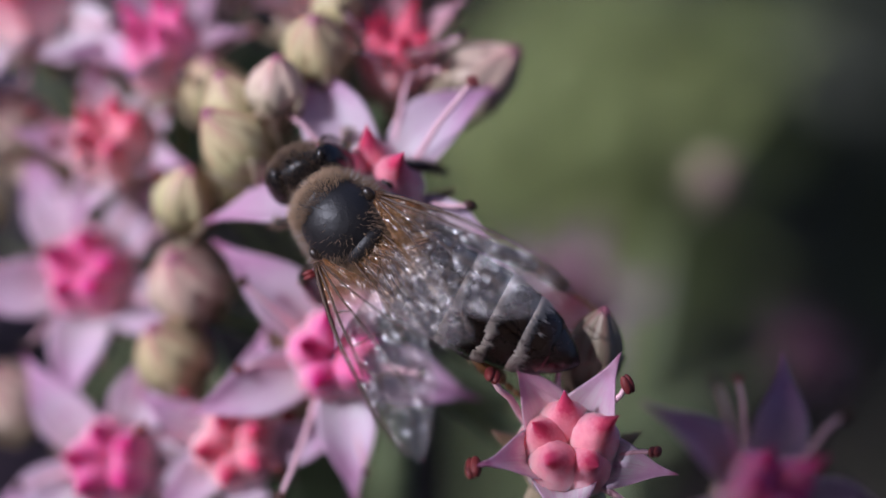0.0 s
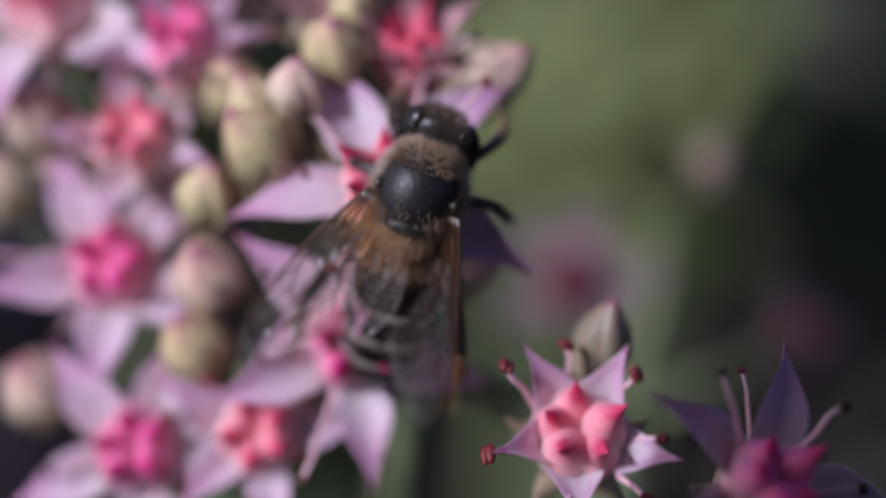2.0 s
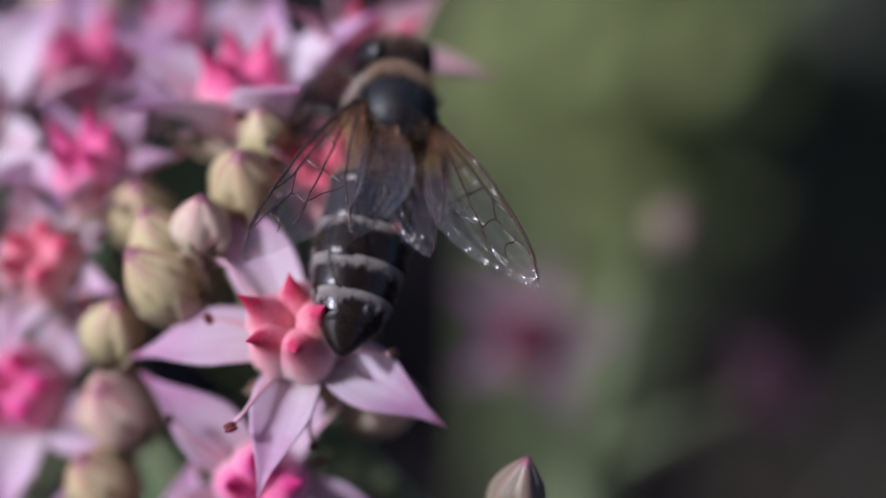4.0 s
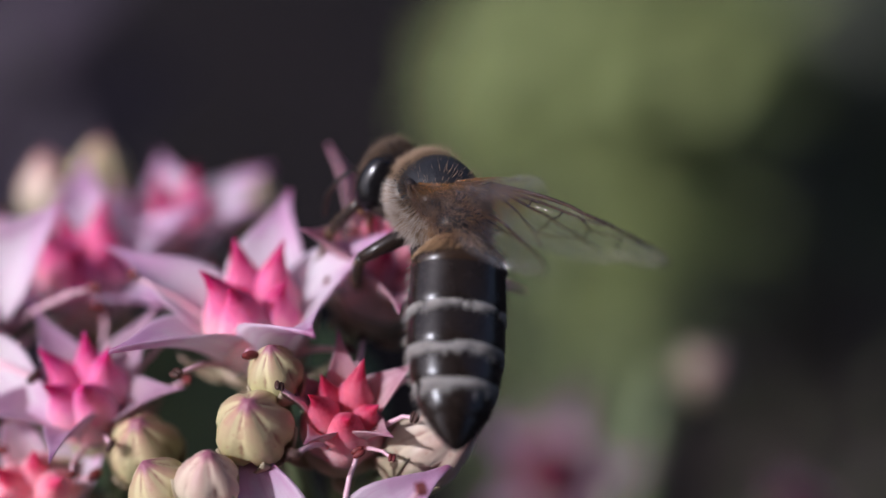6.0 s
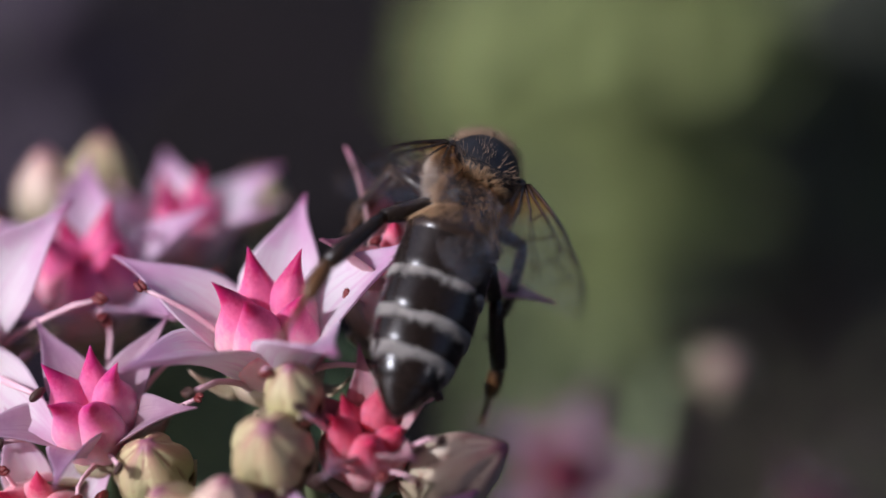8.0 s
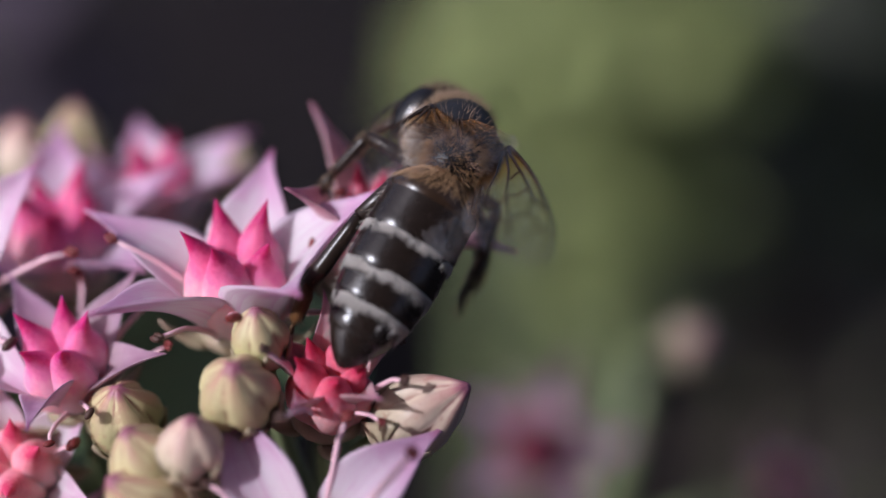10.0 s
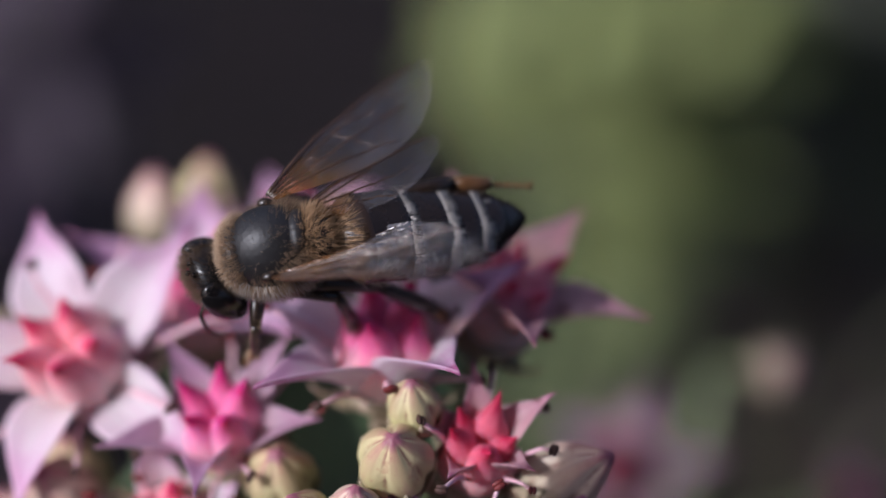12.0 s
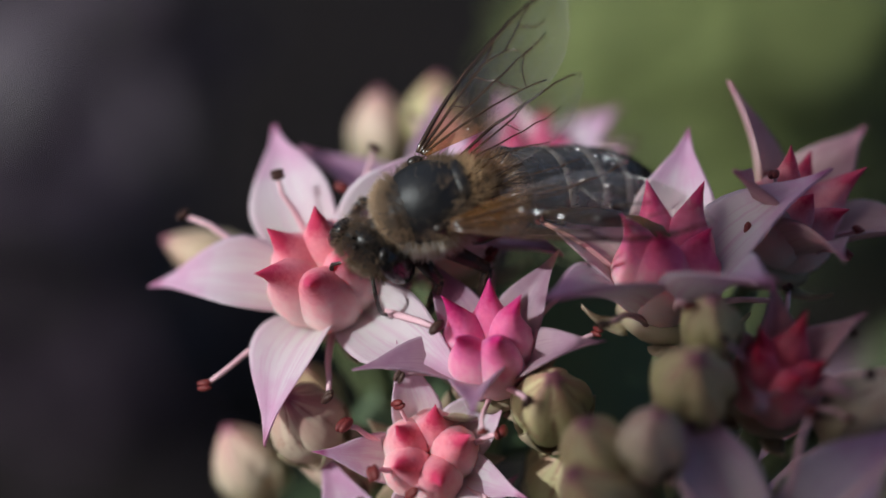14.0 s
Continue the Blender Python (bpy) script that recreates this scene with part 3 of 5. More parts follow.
bud(sedum, (-0.00238, -0.01099, 0.40833), (0.828, -0.252, 0.5), 3.6, 2.6, "blush")
BRACT = leaf_mesh(48, 26, LEAF, 5)


def bract(at, up, along, size):
    """A small fleshy leaf inside the flower head."""
    z, x = Vector(up), Vector(along)
    part("leaf", BRACT, sedum, frame_of(at, z, x) @ Matrix.Scale(size, 4))
    stalk(sedum, (Vector(at) + x * 0.001, Vector(at) - z * 0.004, CROWN), (0.5, 0.7, 0.9), name="leaf_stalk")


CROWN = Vector((-0.006, 0.0, 0.372))


def stalk(plant, points, radii, material=GREEN_STEM, name="stem"):
    return part(name, Geo().tube([Vector(p) / MM for p in points], radii, 10).mesh(name, material), plant)


bract((-0.00266, 0.00382, 0.40704), (0.105, -0.117, 0.987), (-0.97, -0.229, 0.076), 0.36)
bract((-0.01026, -0.01407, 0.39442), (-0.678, -0.641, 0.36), (0.386, 0.106, 0.917), 0.28)
for fork in ((-0.016, 0.002, 0.394), (-0.004, -0.002, 0.394), (-0.010, -0.010, 0.388), (0.004, -0.010, 0.386)):
    f = Vector(fork)
    stalk(sedum, (f + Vector((0, 0, 0.0005)), f.lerp(CROWN, 0.4) + Vector((0, 0, -0.002)), CROWN), (0.8, 1.0, 1.4), name="branch")
stalk(sedum, (CROWN + Vector((0, 0, 0.001)), (-0.006, 0.002, 0.30), (-0.004, 0.006, 0.15), (0, 0.01, -0.005)), (1.8, 2.8, 3.6, 4.2))
sedum_leaves = [leaf_mesh(48 + 5 * s, 24 + 2 * s, LEAF, s) for s in range(3)]
for i in range(14):
    z = 0.326 - 0.021 * i
    part("leaf", sedum_leaves[i % 3], sedum, pose(-0.006, 0.003, z, 0, 0, (150 + 137 * i) if i > 3 else (120, 205, 165, 80)[i]) @ pose(0.002, 0, 0, 0, -28 + 3 * (i % 4), 0))

# a neighbouring head of the same plant, a few centimetres behind
rear = tagged(new("sedum_plant"), "neighbouring pink sedum head out in the bed", "plant")
REAR = (0.012, 0.030, 0.352)
# rear flowers and bud get darker colours in place of shade
flower(rear, (0.0070, 0.0225, 0.3770), (0.1, -0.5, 0.85), (1, 0, 0), 1.12, 55, "shade_toned", REAR, "dusky")
flower(rear, (0.0245, 0.0255, 0.3690), (0.2, -0.5, 0.85), (1, 0.4, 0), 0.7, 40, "shade_toned", REAR)
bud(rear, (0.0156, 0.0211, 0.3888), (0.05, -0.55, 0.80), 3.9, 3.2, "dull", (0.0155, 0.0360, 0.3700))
stalk(rear, ((0.0155, 0.0358, 0.3705), (0.0145, 0.034, 0.362), REAR), (0.6, 1.0, 1.4), name="branch")
stalk(rear, (REAR, (0.013, 0.034, 0.25), (0.014, 0.045, -0.005)), (1.8, 2.8, 4.0))
for i in range(12):
    part("leaf", sedum_leaves[i % 3], rear, pose(0.013, 0.036, 0.160 - 0.012 * i, 0, 0, 75 + 137 * i) @ pose(0.002, 0, 0, 0, -25, 0))

# ---------------- the bed behind ----------------
def ground():
    n = 120
    g = Geo()
    rnd = random.Random(7)
    axis = [math.copysign(abs(t) ** 5 * 1500.0 + abs(t) * 1.2, t) for t in (2 * i / n - 1 for i in range(n + 1))]
    rows = [[(x / MM, y / MM, (0.0 if abs(x) + abs(y) > 30 else 12.0 * noise.noise(Vector((x * 9, y * 9, 0))) + 4 * rnd.random())) for x in axis] for y in axis]
    g.rings(rows, [[(0, 0)] * (n + 1)] * (n + 1), wrap=False)
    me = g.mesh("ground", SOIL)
    return tagged(new("ground", me), "dark crumbly garden soil, its shade put into the colour", "ground", kind="structure")


ground()


def leafy_plant(name, label, at, height, spread, stems, per, leaf_len, leaf_w, material, seed, lean=0.0, bare=0.2):
    """Upright leafy stems from one root."""
    rnd = random.Random(seed)
    root = tagged(new(name), label, "plant")
    root.matrix_basis = pose(*at)
    kinds = [leaf_mesh(leaf_len * s, leaf_w * s, material, i, 0.4) for i, s in enumerate((0.8, 1.0, 1.15))]
    for s in range(stems):
        a = rnd.uniform(0, 2 * math.pi)
        r = spread * rnd.random() ** 0.75
        top = Vector((r * math.cos(a) + lean, r * math.sin(a), height * rnd.uniform(0.75, 1.0)))
        foot = Vector((top.x * 0.3, top.y * 0.3, -0.005))
        pts = [foot.lerp(top, t) + Vector((top.x, top.y, 0)) * 0.25 * math.sin(math.pi * t) for t in (0, 0.25, 0.5, 0.75, 1)]
        stalk(root, pts, (2.0, 1.8, 1.5, 1.2, 0.6))
        for i in range(per):
            t = bare + (1 - bare) * i / per
            p = foot.lerp(top, t) + Vector((top.x, top.y, 0)) * 0.25 * math.sin(math.pi * t)
            part("leaf", rnd.choice(kinds), root, pose(*p, 0, 0, 137.5 * i + rnd.uniform(-25, 25)) @ pose(0, 0, 0, rnd.uniform(-15, 15), rnd.uniform(-50, 5), 0))
    return root


# brightness of these plants is set by leaf colour as well as by the sun
leafy_plant("leafy_shrub", "bright yellow-green leafy garden plant, leaf colour lifted for sunlight", (0.012, 0.29, 0), 0.250, 0.036, 24, 13, 20, 12, BRIGHT_LEAF, 3, 0.028, 0.79)
leafy_plant("dark_shrub", "dark green leafy plant, shade put into its leaf colour", (0.140, 0.42, 0), 0.29, 0.11, 16, 14, 50, 26, DARK_LEAF, 5)
leafy_plant("brown_shrub", "low brownish half-dry leafy plant, leaf colour darkened for shade", (0.115, 0.27, 0), 0.115, 0.085, 14, 10, 26, 12, BROWN_LEAF, 8, 0.0, 0.3)
leafy_plant("purple_shrub", "dusky purple-leaved plant, its dark leaves standing for shade", (-0.160, 0.32, 0), 0.205, 0.035, 8, 12, 50, 28, PURPLE_LEAF, 6)

# ---------------- the film camera's lens, never in view, whose shadow falls on the flowers ---
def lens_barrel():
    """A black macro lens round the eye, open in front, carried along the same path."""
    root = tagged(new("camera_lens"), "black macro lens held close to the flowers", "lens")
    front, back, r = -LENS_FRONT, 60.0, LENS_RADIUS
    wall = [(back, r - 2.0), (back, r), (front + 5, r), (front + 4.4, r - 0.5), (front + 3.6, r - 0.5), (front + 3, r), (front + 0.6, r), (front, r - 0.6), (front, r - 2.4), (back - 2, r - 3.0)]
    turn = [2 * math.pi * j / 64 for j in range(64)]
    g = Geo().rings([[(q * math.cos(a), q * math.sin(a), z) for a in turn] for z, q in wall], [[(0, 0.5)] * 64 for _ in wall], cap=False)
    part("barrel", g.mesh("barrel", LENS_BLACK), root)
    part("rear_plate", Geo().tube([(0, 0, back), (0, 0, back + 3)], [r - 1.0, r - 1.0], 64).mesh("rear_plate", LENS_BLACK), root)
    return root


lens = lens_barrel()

# ---------------- the bee ----------------
bee = tagged(new("honey_bee"), "dark honey bee with tan fur, banded abdomen and clear wings", "bee")
bee_rnd = random.Random(11)


def fur_on(size, centre, count, length, keep, lean=(0, -0.35, 0.1), seed=1):
    """Bristles over an egg-shaped body part where keep(normal) says so."""
    rnd = random.Random(seed)
    roots = []
    while len(roots) < count:
        d = Vector((rnd.gauss(0, 1), rnd.gauss(0, 1), rnd.gauss(0, 1))).normalized()
        if rnd.random() > keep(d):
            continue
        p = Vector(centre) + Vector((d.x * size[0], d.y * size[1], d.z * size[2]))
        w = (d + Vector(lean) + Vector((rnd.uniform(-0.3, 0.3), rnd.uniform(-0.3, 0.3), rnd.uniform(-0.3, 0.3)))).normalized()
        ln = length * rnd.uniform(0.55, 1.15)
        roots.append((p, p + w * ln, Vector((rnd.uniform(-1, 1), rnd.uniform(-1, 1), rnd.uniform(-1, 1))) * 0.07 * ln))
    return roots


def build_thorax():
    g = Geo()
    g.ball((0, 0.15, -0.1), (1.58, 1.80, 1.66), None, 30, 18)
    th = part("thorax", g.mesh("thorax", THORAX), bee, None, "black thorax with a bare shiny back")
    for name, at, half in (("scutellum", (0, -1.12, 0.86), (0.88, 0.40, 0.42)), ("waist", (0, -1.55, -0.25), (1.05, 0.75, 1.05)),
                           ("collar", (0, 1.45, -0.1), (1.25, 0.60, 1.15))):
        part(name, Geo().ball(at, half, None, 16, 10).mesh(name, THORAX), th)
    size, c = (1.58, 1.80, 1.66), (0, 0.15, -0.1)

    def bare(d, inner):
        ring = math.hypot(d.x / 0.98, (d.y - 0.20) / 0.92)
        return max(0.0, min(1.0, (inner - ring) / 0.22)) if d.z > 0 else 0.0

    flank = fur_on(size, c, 4200, 0.60, lambda d: (1.0 - bare(d, 1.16)) * (1.0 if -0.6 < d.z < 0.5 else 0.25), (0, -0.55, 0.0), 2)
    part("fur", Geo().hairs(flank, width=0.011).mesh("fur", FUR_TAN), th, None, "tan-brown fur")
    rim = fur_on(size, c, 1500, 0.36, lambda d: (1.0 - bare(d, 1.08)) if d.z > 0.15 else 0.0, (0, -0.6, 0.1), 9)
    part("rim_fur", Geo().hairs(rim, width=0.010).mesh("rim_fur", FUR_BROWN), th, None, "thin dark brown fur round the bare back")
    rear = fur_on((1.1, 0.85, 1.1), (0, -1.45, -0.1), 1700, 0.50, lambda d: 1.0 if d.y < 0.3 else 0.1, (0, -0.5, 0.15), 3)
    collar = fur_on((1.30, 0.66, 1.18), (0, 1.45, -0.1), 900, 0.34, lambda d: 1.0 if d.y > 0.1 else 0.05, (0, 0.3, 0.0), 4)
    breast = fur_on(size, c, 2600, 0.62, lambda d: 1.0 if d.z < 0.05 and abs(d.x) > 0.25 else 0.0, (0, -0.1, -0.25), 6)
    part("breast_fur", Geo().hairs(breast).mesh("breast_fur", FUR_PALE), th, None, "pale cream breast fur")
    part("collar_fur", Geo().hairs(collar).mesh("collar_fur", FUR_TAN), th, None, "tan ruff")
    part("rear_fur", Geo().hairs(rear).mesh("rear_fur", FUR_AMBER), th, None, "amber fur behind the wings")
    fine = fur_on(size, c, 1100, 0.50, lambda d: 1.0 if d.z > 0.1 and d.y > 0.52 else 0.10 if d.z > 0.3 and d.y < -0.2 else 0.012 if d.z > 0.5 else 0.0, (0, -0.05, 0.25), 5)
    part("back_fur", Geo().hairs(fine, width=0.009).mesh("back_fur", FUR_TAN), th, None, "sparse upright tan fur")
    for sgn in (-1, 1):
        g = Geo().ball((1.50 * sgn, 0.12, 0.62), (0.20, 0.30, 0.18), None, 12, 8)
        part("tegula", g.mesh("tegula", LEG_BLACK), th, None, "glossy black wing joint cover")
    return th


HEAD = 0.90


def build_head():
    """The head hangs from the neck; its face looks ahead and down."""
    turn = Euler((radians(12), 0, 0)).to_matrix()
    g = Geo()
    g.ball((0, 1.15, -0.45), (1.55, 0.82, 1.45), turn, 22, 12)
    g.ball((0, 1.55, -1.45), (0.75, 0.50, 0.75), turn, 14, 8)           # clypeus
    g.ball((0, 0.35, -0.2), (0.6, 0.6, 0.6), None, 10, 8)               # neck
    head = part("head", g.scaled(HEAD).mesh("head", CUTICLE), bee, None, "black furry head")
    for sgn in (-1, 1):
        t2 = Euler((radians(12), radians(-12 * sgn), radians(-18 * sgn))).to_matrix()
        g = Geo().ball((1.32 * sgn, 1.15, -0.35), (0.53, 0.76, 1.30), t2, 20, 14)
        part("compound_eye", g.scaled(HEAD).mesh("compound_eye", EYE), head, None, "glossy black compound eye")
        g = Geo()
        base = Vector((0.38 * sgn, 1.85, -0.55))
        elbow = base + Vector((0.7 * sgn, 0.65, 0.25))
        tip = elbow + Vector((0.10 * sgn, 0.75, -2.5))
        g.tube([base, base.lerp(elbow, 0.5), elbow], [0.09, 0.075, 0.08], 8)
        n = 11
        bend = Vector((0.15 * sgn, 0.35, 0.0))
        path = [elbow.lerp(tip, i / n) + bend * math.sin(math.pi * i / n) for i in range(n + 1)]
        g.tube(path, [0.080 + 0.022 * (i % 2) for i in range(n)] + [0.04], 8)
        part("antenna", g.scaled(HEAD).mesh("antenna", LEG_BLACK), head, None, "elbowed black antenna")
        g = Geo().tube([(0.35 * sgn, 1.75, -1.9), (0.45 * sgn, 1.95, -2.3), (0.12 * sgn, 2.0, -2.7)], [0.26, 0.22, 0.06], 8)
        part("mandible", g.scaled(HEAD).mesh("mandible", LEG_AMBER), head, None, "amber-brown jaw")
    g = Geo().tube([(0, 1.6, -1.9), (0, 1.7, -2.9), (0, 1.5, -3.6)], [0.22, 0.14, 0.05], 8)
    part("tongue", g.scaled(HEAD).mesh("tongue", LEG_AMBER), head, None, "amber tongue")
    g = Geo()
    for x, y, z in ((0, 1.35, 1.0), (-0.3, 1.1, 1.02), (0.3, 1.1, 1.02)):
        g.ball((x, y, z), (0.13, 0.13, 0.13), None, 8, 6)
    part("ocelli", g.scaled(HEAD).mesh("ocelli", EYE), head, None, "three tiny shiny simple eyes")

    def keep(d):
        return 0.1 if abs(d.x) > 0.75 else 1.0

    hair = fur_on((1.5, 0.85, 1.45), (0, 1.15, -0.4), 2600, 0.50, keep, (0, 0.15, 0.25), 8)
    part("face_fur", Geo().hairs(hair, width=0.013).scaled(HEAD).mesh("face_fur", FUR_BROWN), head, None, "short brown fur")
    return head


ABD_LEN = 8.3


def abdomen_radius(t):
    """Half width of the abdomen at a share of its length from the waist."""
    return 1.74 * (min(1.0, t / 0.16) ** 0.5) * (1 - max(0.0, (t - 0.42) / 0.58) ** 2.3) ** 0.70 if t < 0.999 else 0.05


def abdomen_point(t, a, lift=0.0):
    r = max(0.06, abdomen_radius(t)) + lift
    y = -ABD_LEN * t
    sag = -0.25 * math.sin(math.pi * t)
    return Vector((r * math.cos(a), y, r * 0.80 * math.sin(a) + sag))


def build_abdomen():
    g = Geo()
    n, m = 22, 26
    ring = [[abdomen_point(0.01 + 0.985 * i / n, 2 * math.pi * j / m, -0.10) for j in range(m)] for i in range(n + 1)]
    g.rings(ring, [[(i / n, 0.5)] * m for i in range(n + 1)])
    ab = part("abdomen", g.mesh("abdomen", LEG_BLACK), bee, None, "glossy dark abdomen with grey hair bands")
    cuts = (0.0, 0.17, 0.36, 0.54, 0.70, 0.84, 1.0)
    for s in range(6):
        a0, a1 = cuts[s], min(0.998, cuts[s + 1] + 0.025)
        g = Geo()
        rows, uvs = [], []
        for i in range(9):
            u = i / 8
            t = a0 + (a1 - a0) * u
            lift = 0.02 + 0.085 * u - (0.10 if i == 8 else 0.0) if s < 5 else 0.02
            rows.append([abdomen_point(max(t, 0.012), math.pi * (-0.12 + 1.24 * j / 24), lift) for j in range(25)])
            uvs.append([(u, j / 24) for j in range(25)])
        g.rings(rows, uvs, wrap=False)
        part("tergite", g.mesh("tergite", TERGITE if s else BROWN_TERGITE), ab, None, "glossy black-brown plate" if s else "glossy brown plate")
        rnd = random.Random(20 + s)
        hairs = []
        if s in (2, 3, 4):
            for _ in range(5200):
                a = math.pi * (-0.10 + 1.20 * rnd.random())
                reach = (0.032, 0.048, 0.056)[s - 2] * (0.75 + 0.6 * noise.noise(Vector((a * 3.0, s * 5.0, 0.0))) + 0.9 * noise.noise(Vector((a * 16.0, s * 5.0, 3.0))))
                t = a0 + 0.004 + max(0.006, reach) * rnd.random() ** 1.2
                worn = noise.noise(Vector((a * 2.2, t * 25.0, s * 7.0))) + 0.6 * noise.noise(Vector((a * 11.0, t * 60.0, s * 3.0)))
                if worn < -0.02 + 0.5 * (rnd.random() - 0.5):
                    continue
                p = abdomen_point(t, a, 0.04)
                q = abdomen_point(min(0.99, t + rnd.uniform(0.012, 0.046)), a + rnd.uniform(-0.09, 0.09), 0.05 + 0.09 * rnd.random())
                hairs.append((p, q, Vector((0, 0, 0))))
            part("hair_band", Geo().hairs(hairs, width=0.012).mesh("hair_band", FUR_WHITE), ab, None, "whitish hair band, worn in patches")
        elif s == 0:
            for _ in range(900):
                t = a0 + (a1 - a0) * (rnd.random() * 0.55 + 0.03)
                a = math.pi * (-0.10 + 1.20 * rnd.random())
                p = abdomen_point(max(0.02, t), a, 0.03)
                q = abdomen_point(min(0.99, t + 0.05), a + rnd.uniform(-0.1, 0.1), 0.12 + 0.15 * rnd.random())
                hairs.append((p, q, Vector((0, 0, 0.02))))
            part("hair_band", Geo().hairs(hairs, width=0.013).mesh("hair_band", FUR_AMBER), ab, None, "sparse amber hair")
    rnd = random.Random(31)
    hairs = []
    for _ in range(900):
        t = 0.1 + 0.8 * rnd.random()
        a = math.pi * (1.08 + 0.84 * rnd.random())
        p = abdomen_point(t, a, -0.08)
        hairs.append((p, abdomen_point(min(0.99, t + 0.05), a, 0.35), Vector((0, 0, 0))))
    part("belly_fur", Geo().hairs(hairs, width=0.013).mesh("belly_fur", FUR_PALE), ab, None, "pale belly hair")
    return ab


def wing_edge(u, kind):
    """Front and rear margins of a wing at a share of its span."""
    if kind == "fore":
        return 0.18 + 0.35 * math.sin(math.pi * u ** 0.8) - 0.75 * max(0.0, u - 0.72) ** 1.5 * 3.2, -0.15 - 2.35 * math.sin(math.pi * min(1.0, u * 0.86 + 0.02)) ** 1.15 + 0.55 * max(0.0, u - 0.8) * 2.0
    return 0.12 + 0.25 * math.sin(math.pi * u), -0.10 - 1.65 * math.sin(math.pi * min(1.0, u * 0.90 + 0.03)) ** 1.1


def wing_point(u, w, span, kind, flip):
    a, b = wing_edge(u, kind)
    if u > 0.93:
        mid = (a + b) / 2
        k = math.sqrt(max(0.0, 1 - ((u - 0.93) / 0.07) ** 2))
        a, b = mid + (a - mid) * k, mid + (b - mid) * k
    y = a + (b - a) * w
    fold = noise.noise(Vector((u * 3.0, w * 11.0, 1.5 if kind == "fore" else 7.5))) + 0.5 * noise.noise(Vector((u * 11.0, w * 16.0, 4.0)))
    z = 0.115 * fold * min(1.0, 0.3 + 1.6 * u) + 0.03 * math.sin(30 * w + 4 * u) - 0.14 * u * u * w
    return Vector((span * u, y * flip, z))


def wing_geo(span, kind, flip):
    g = Geo()
    n, m = 56, 48
    g.rings([[wing_point(i / n, j / m, span, kind, flip) for j in range(m + 1)] for i in range(n + 1)],
            [[(i / n, j / m) for j in range(m + 1)] for i in range(n + 1)], wrap=False)
    return g


def vein_lines(g, span, kind, flip, slot):
    """Main veins run along the wing and cross veins close its cells."""
    def line(points, r0, r1):
        path = []
        for (u0, w0), (u1, w1) in zip(points, points[1:]):
            for k in range(5):
                path.append(wing_point(u0 + (u1 - u0) * k / 5, w0 + (w1 - w0) * k / 5, span, kind, flip))
        path.append(wing_point(*points[-1], span, kind, flip))
        g.tube(path, [(0.85 if kind == "fore" else 0.62) * (r0 + (r1 - r0) * i / (len(path) - 1)) for i in range(len(path))], 5, slot)

    line([(0, 0.02), (0.3, 0.01), (0.6, 0.01), (0.85, 0.02), (0.97, 0.2)], 0.11, 0.05)
    line([(0, 0.25), (0.25, 0.14), (0.52, 0.12), (0.62, 0.03)], 0.08, 0.04)
    line([(0.0, 0.4), (0.2, 0.36), (0.42, 0.42), (0.58, 0.46), (0.76, 0.62)], 0.07, 0.03)
    line([(0.0, 0.6), (0.2, 0.62), (0.42, 0.72), (0.55, 0.93)], 0.06, 0.03)
    if kind == "fore":
        line([(0.50, 0.13), (0.60, 0.24), (0.74, 0.18), (0.86, 0.05)], 0.045, 0.03)
        line([(0.60, 0.24), (0.63, 0.48), (0.72, 0.58)], 0.04, 0.025)
        line([(0.74, 0.18), (0.76, 0.40), (0.82, 0.52)], 0.04, 0.025)
        line([(0.42, 0.13), (0.44, 0.42), (0.46, 0.74)], 0.045, 0.03)
        line([(0.63, 0.48), (0.55, 0.58), (0.48, 0.78)], 0.035, 0.025)
        line([(0.25, 0.14), (0.28, 0.38)], 0.045, 0.04)
    else:
        line([(0.45, 0.12), (0.48, 0.42)], 0.04, 0.03)
    return g


def build_wing(side):
    """A forewing with its veins; the smaller hindwing is hooked to its rear edge."""
    flip = 1 if side > 0 else -1
    wing = part("wing", wing_geo(9.3, "fore", flip).mesh("wing", WING), bee, None, "clear veined forewing, amber at the root")
    part("venation", vein_lines(Geo(), 9.3, "fore", flip, 0).mesh("venation", VEIN), wing, None, "brown wing veins")
    g = wing_geo(6.6, "hind", flip)
    vein_lines(g, 6.6, "hind", flip, 1)
    part("hindwing", g.mesh("hindwing", WING, VEIN), wing, pose(-0.0001, -0.0011 * flip, -0.00035, 0, 0, -17 * flip), "smaller clear hindwing")
    return wing


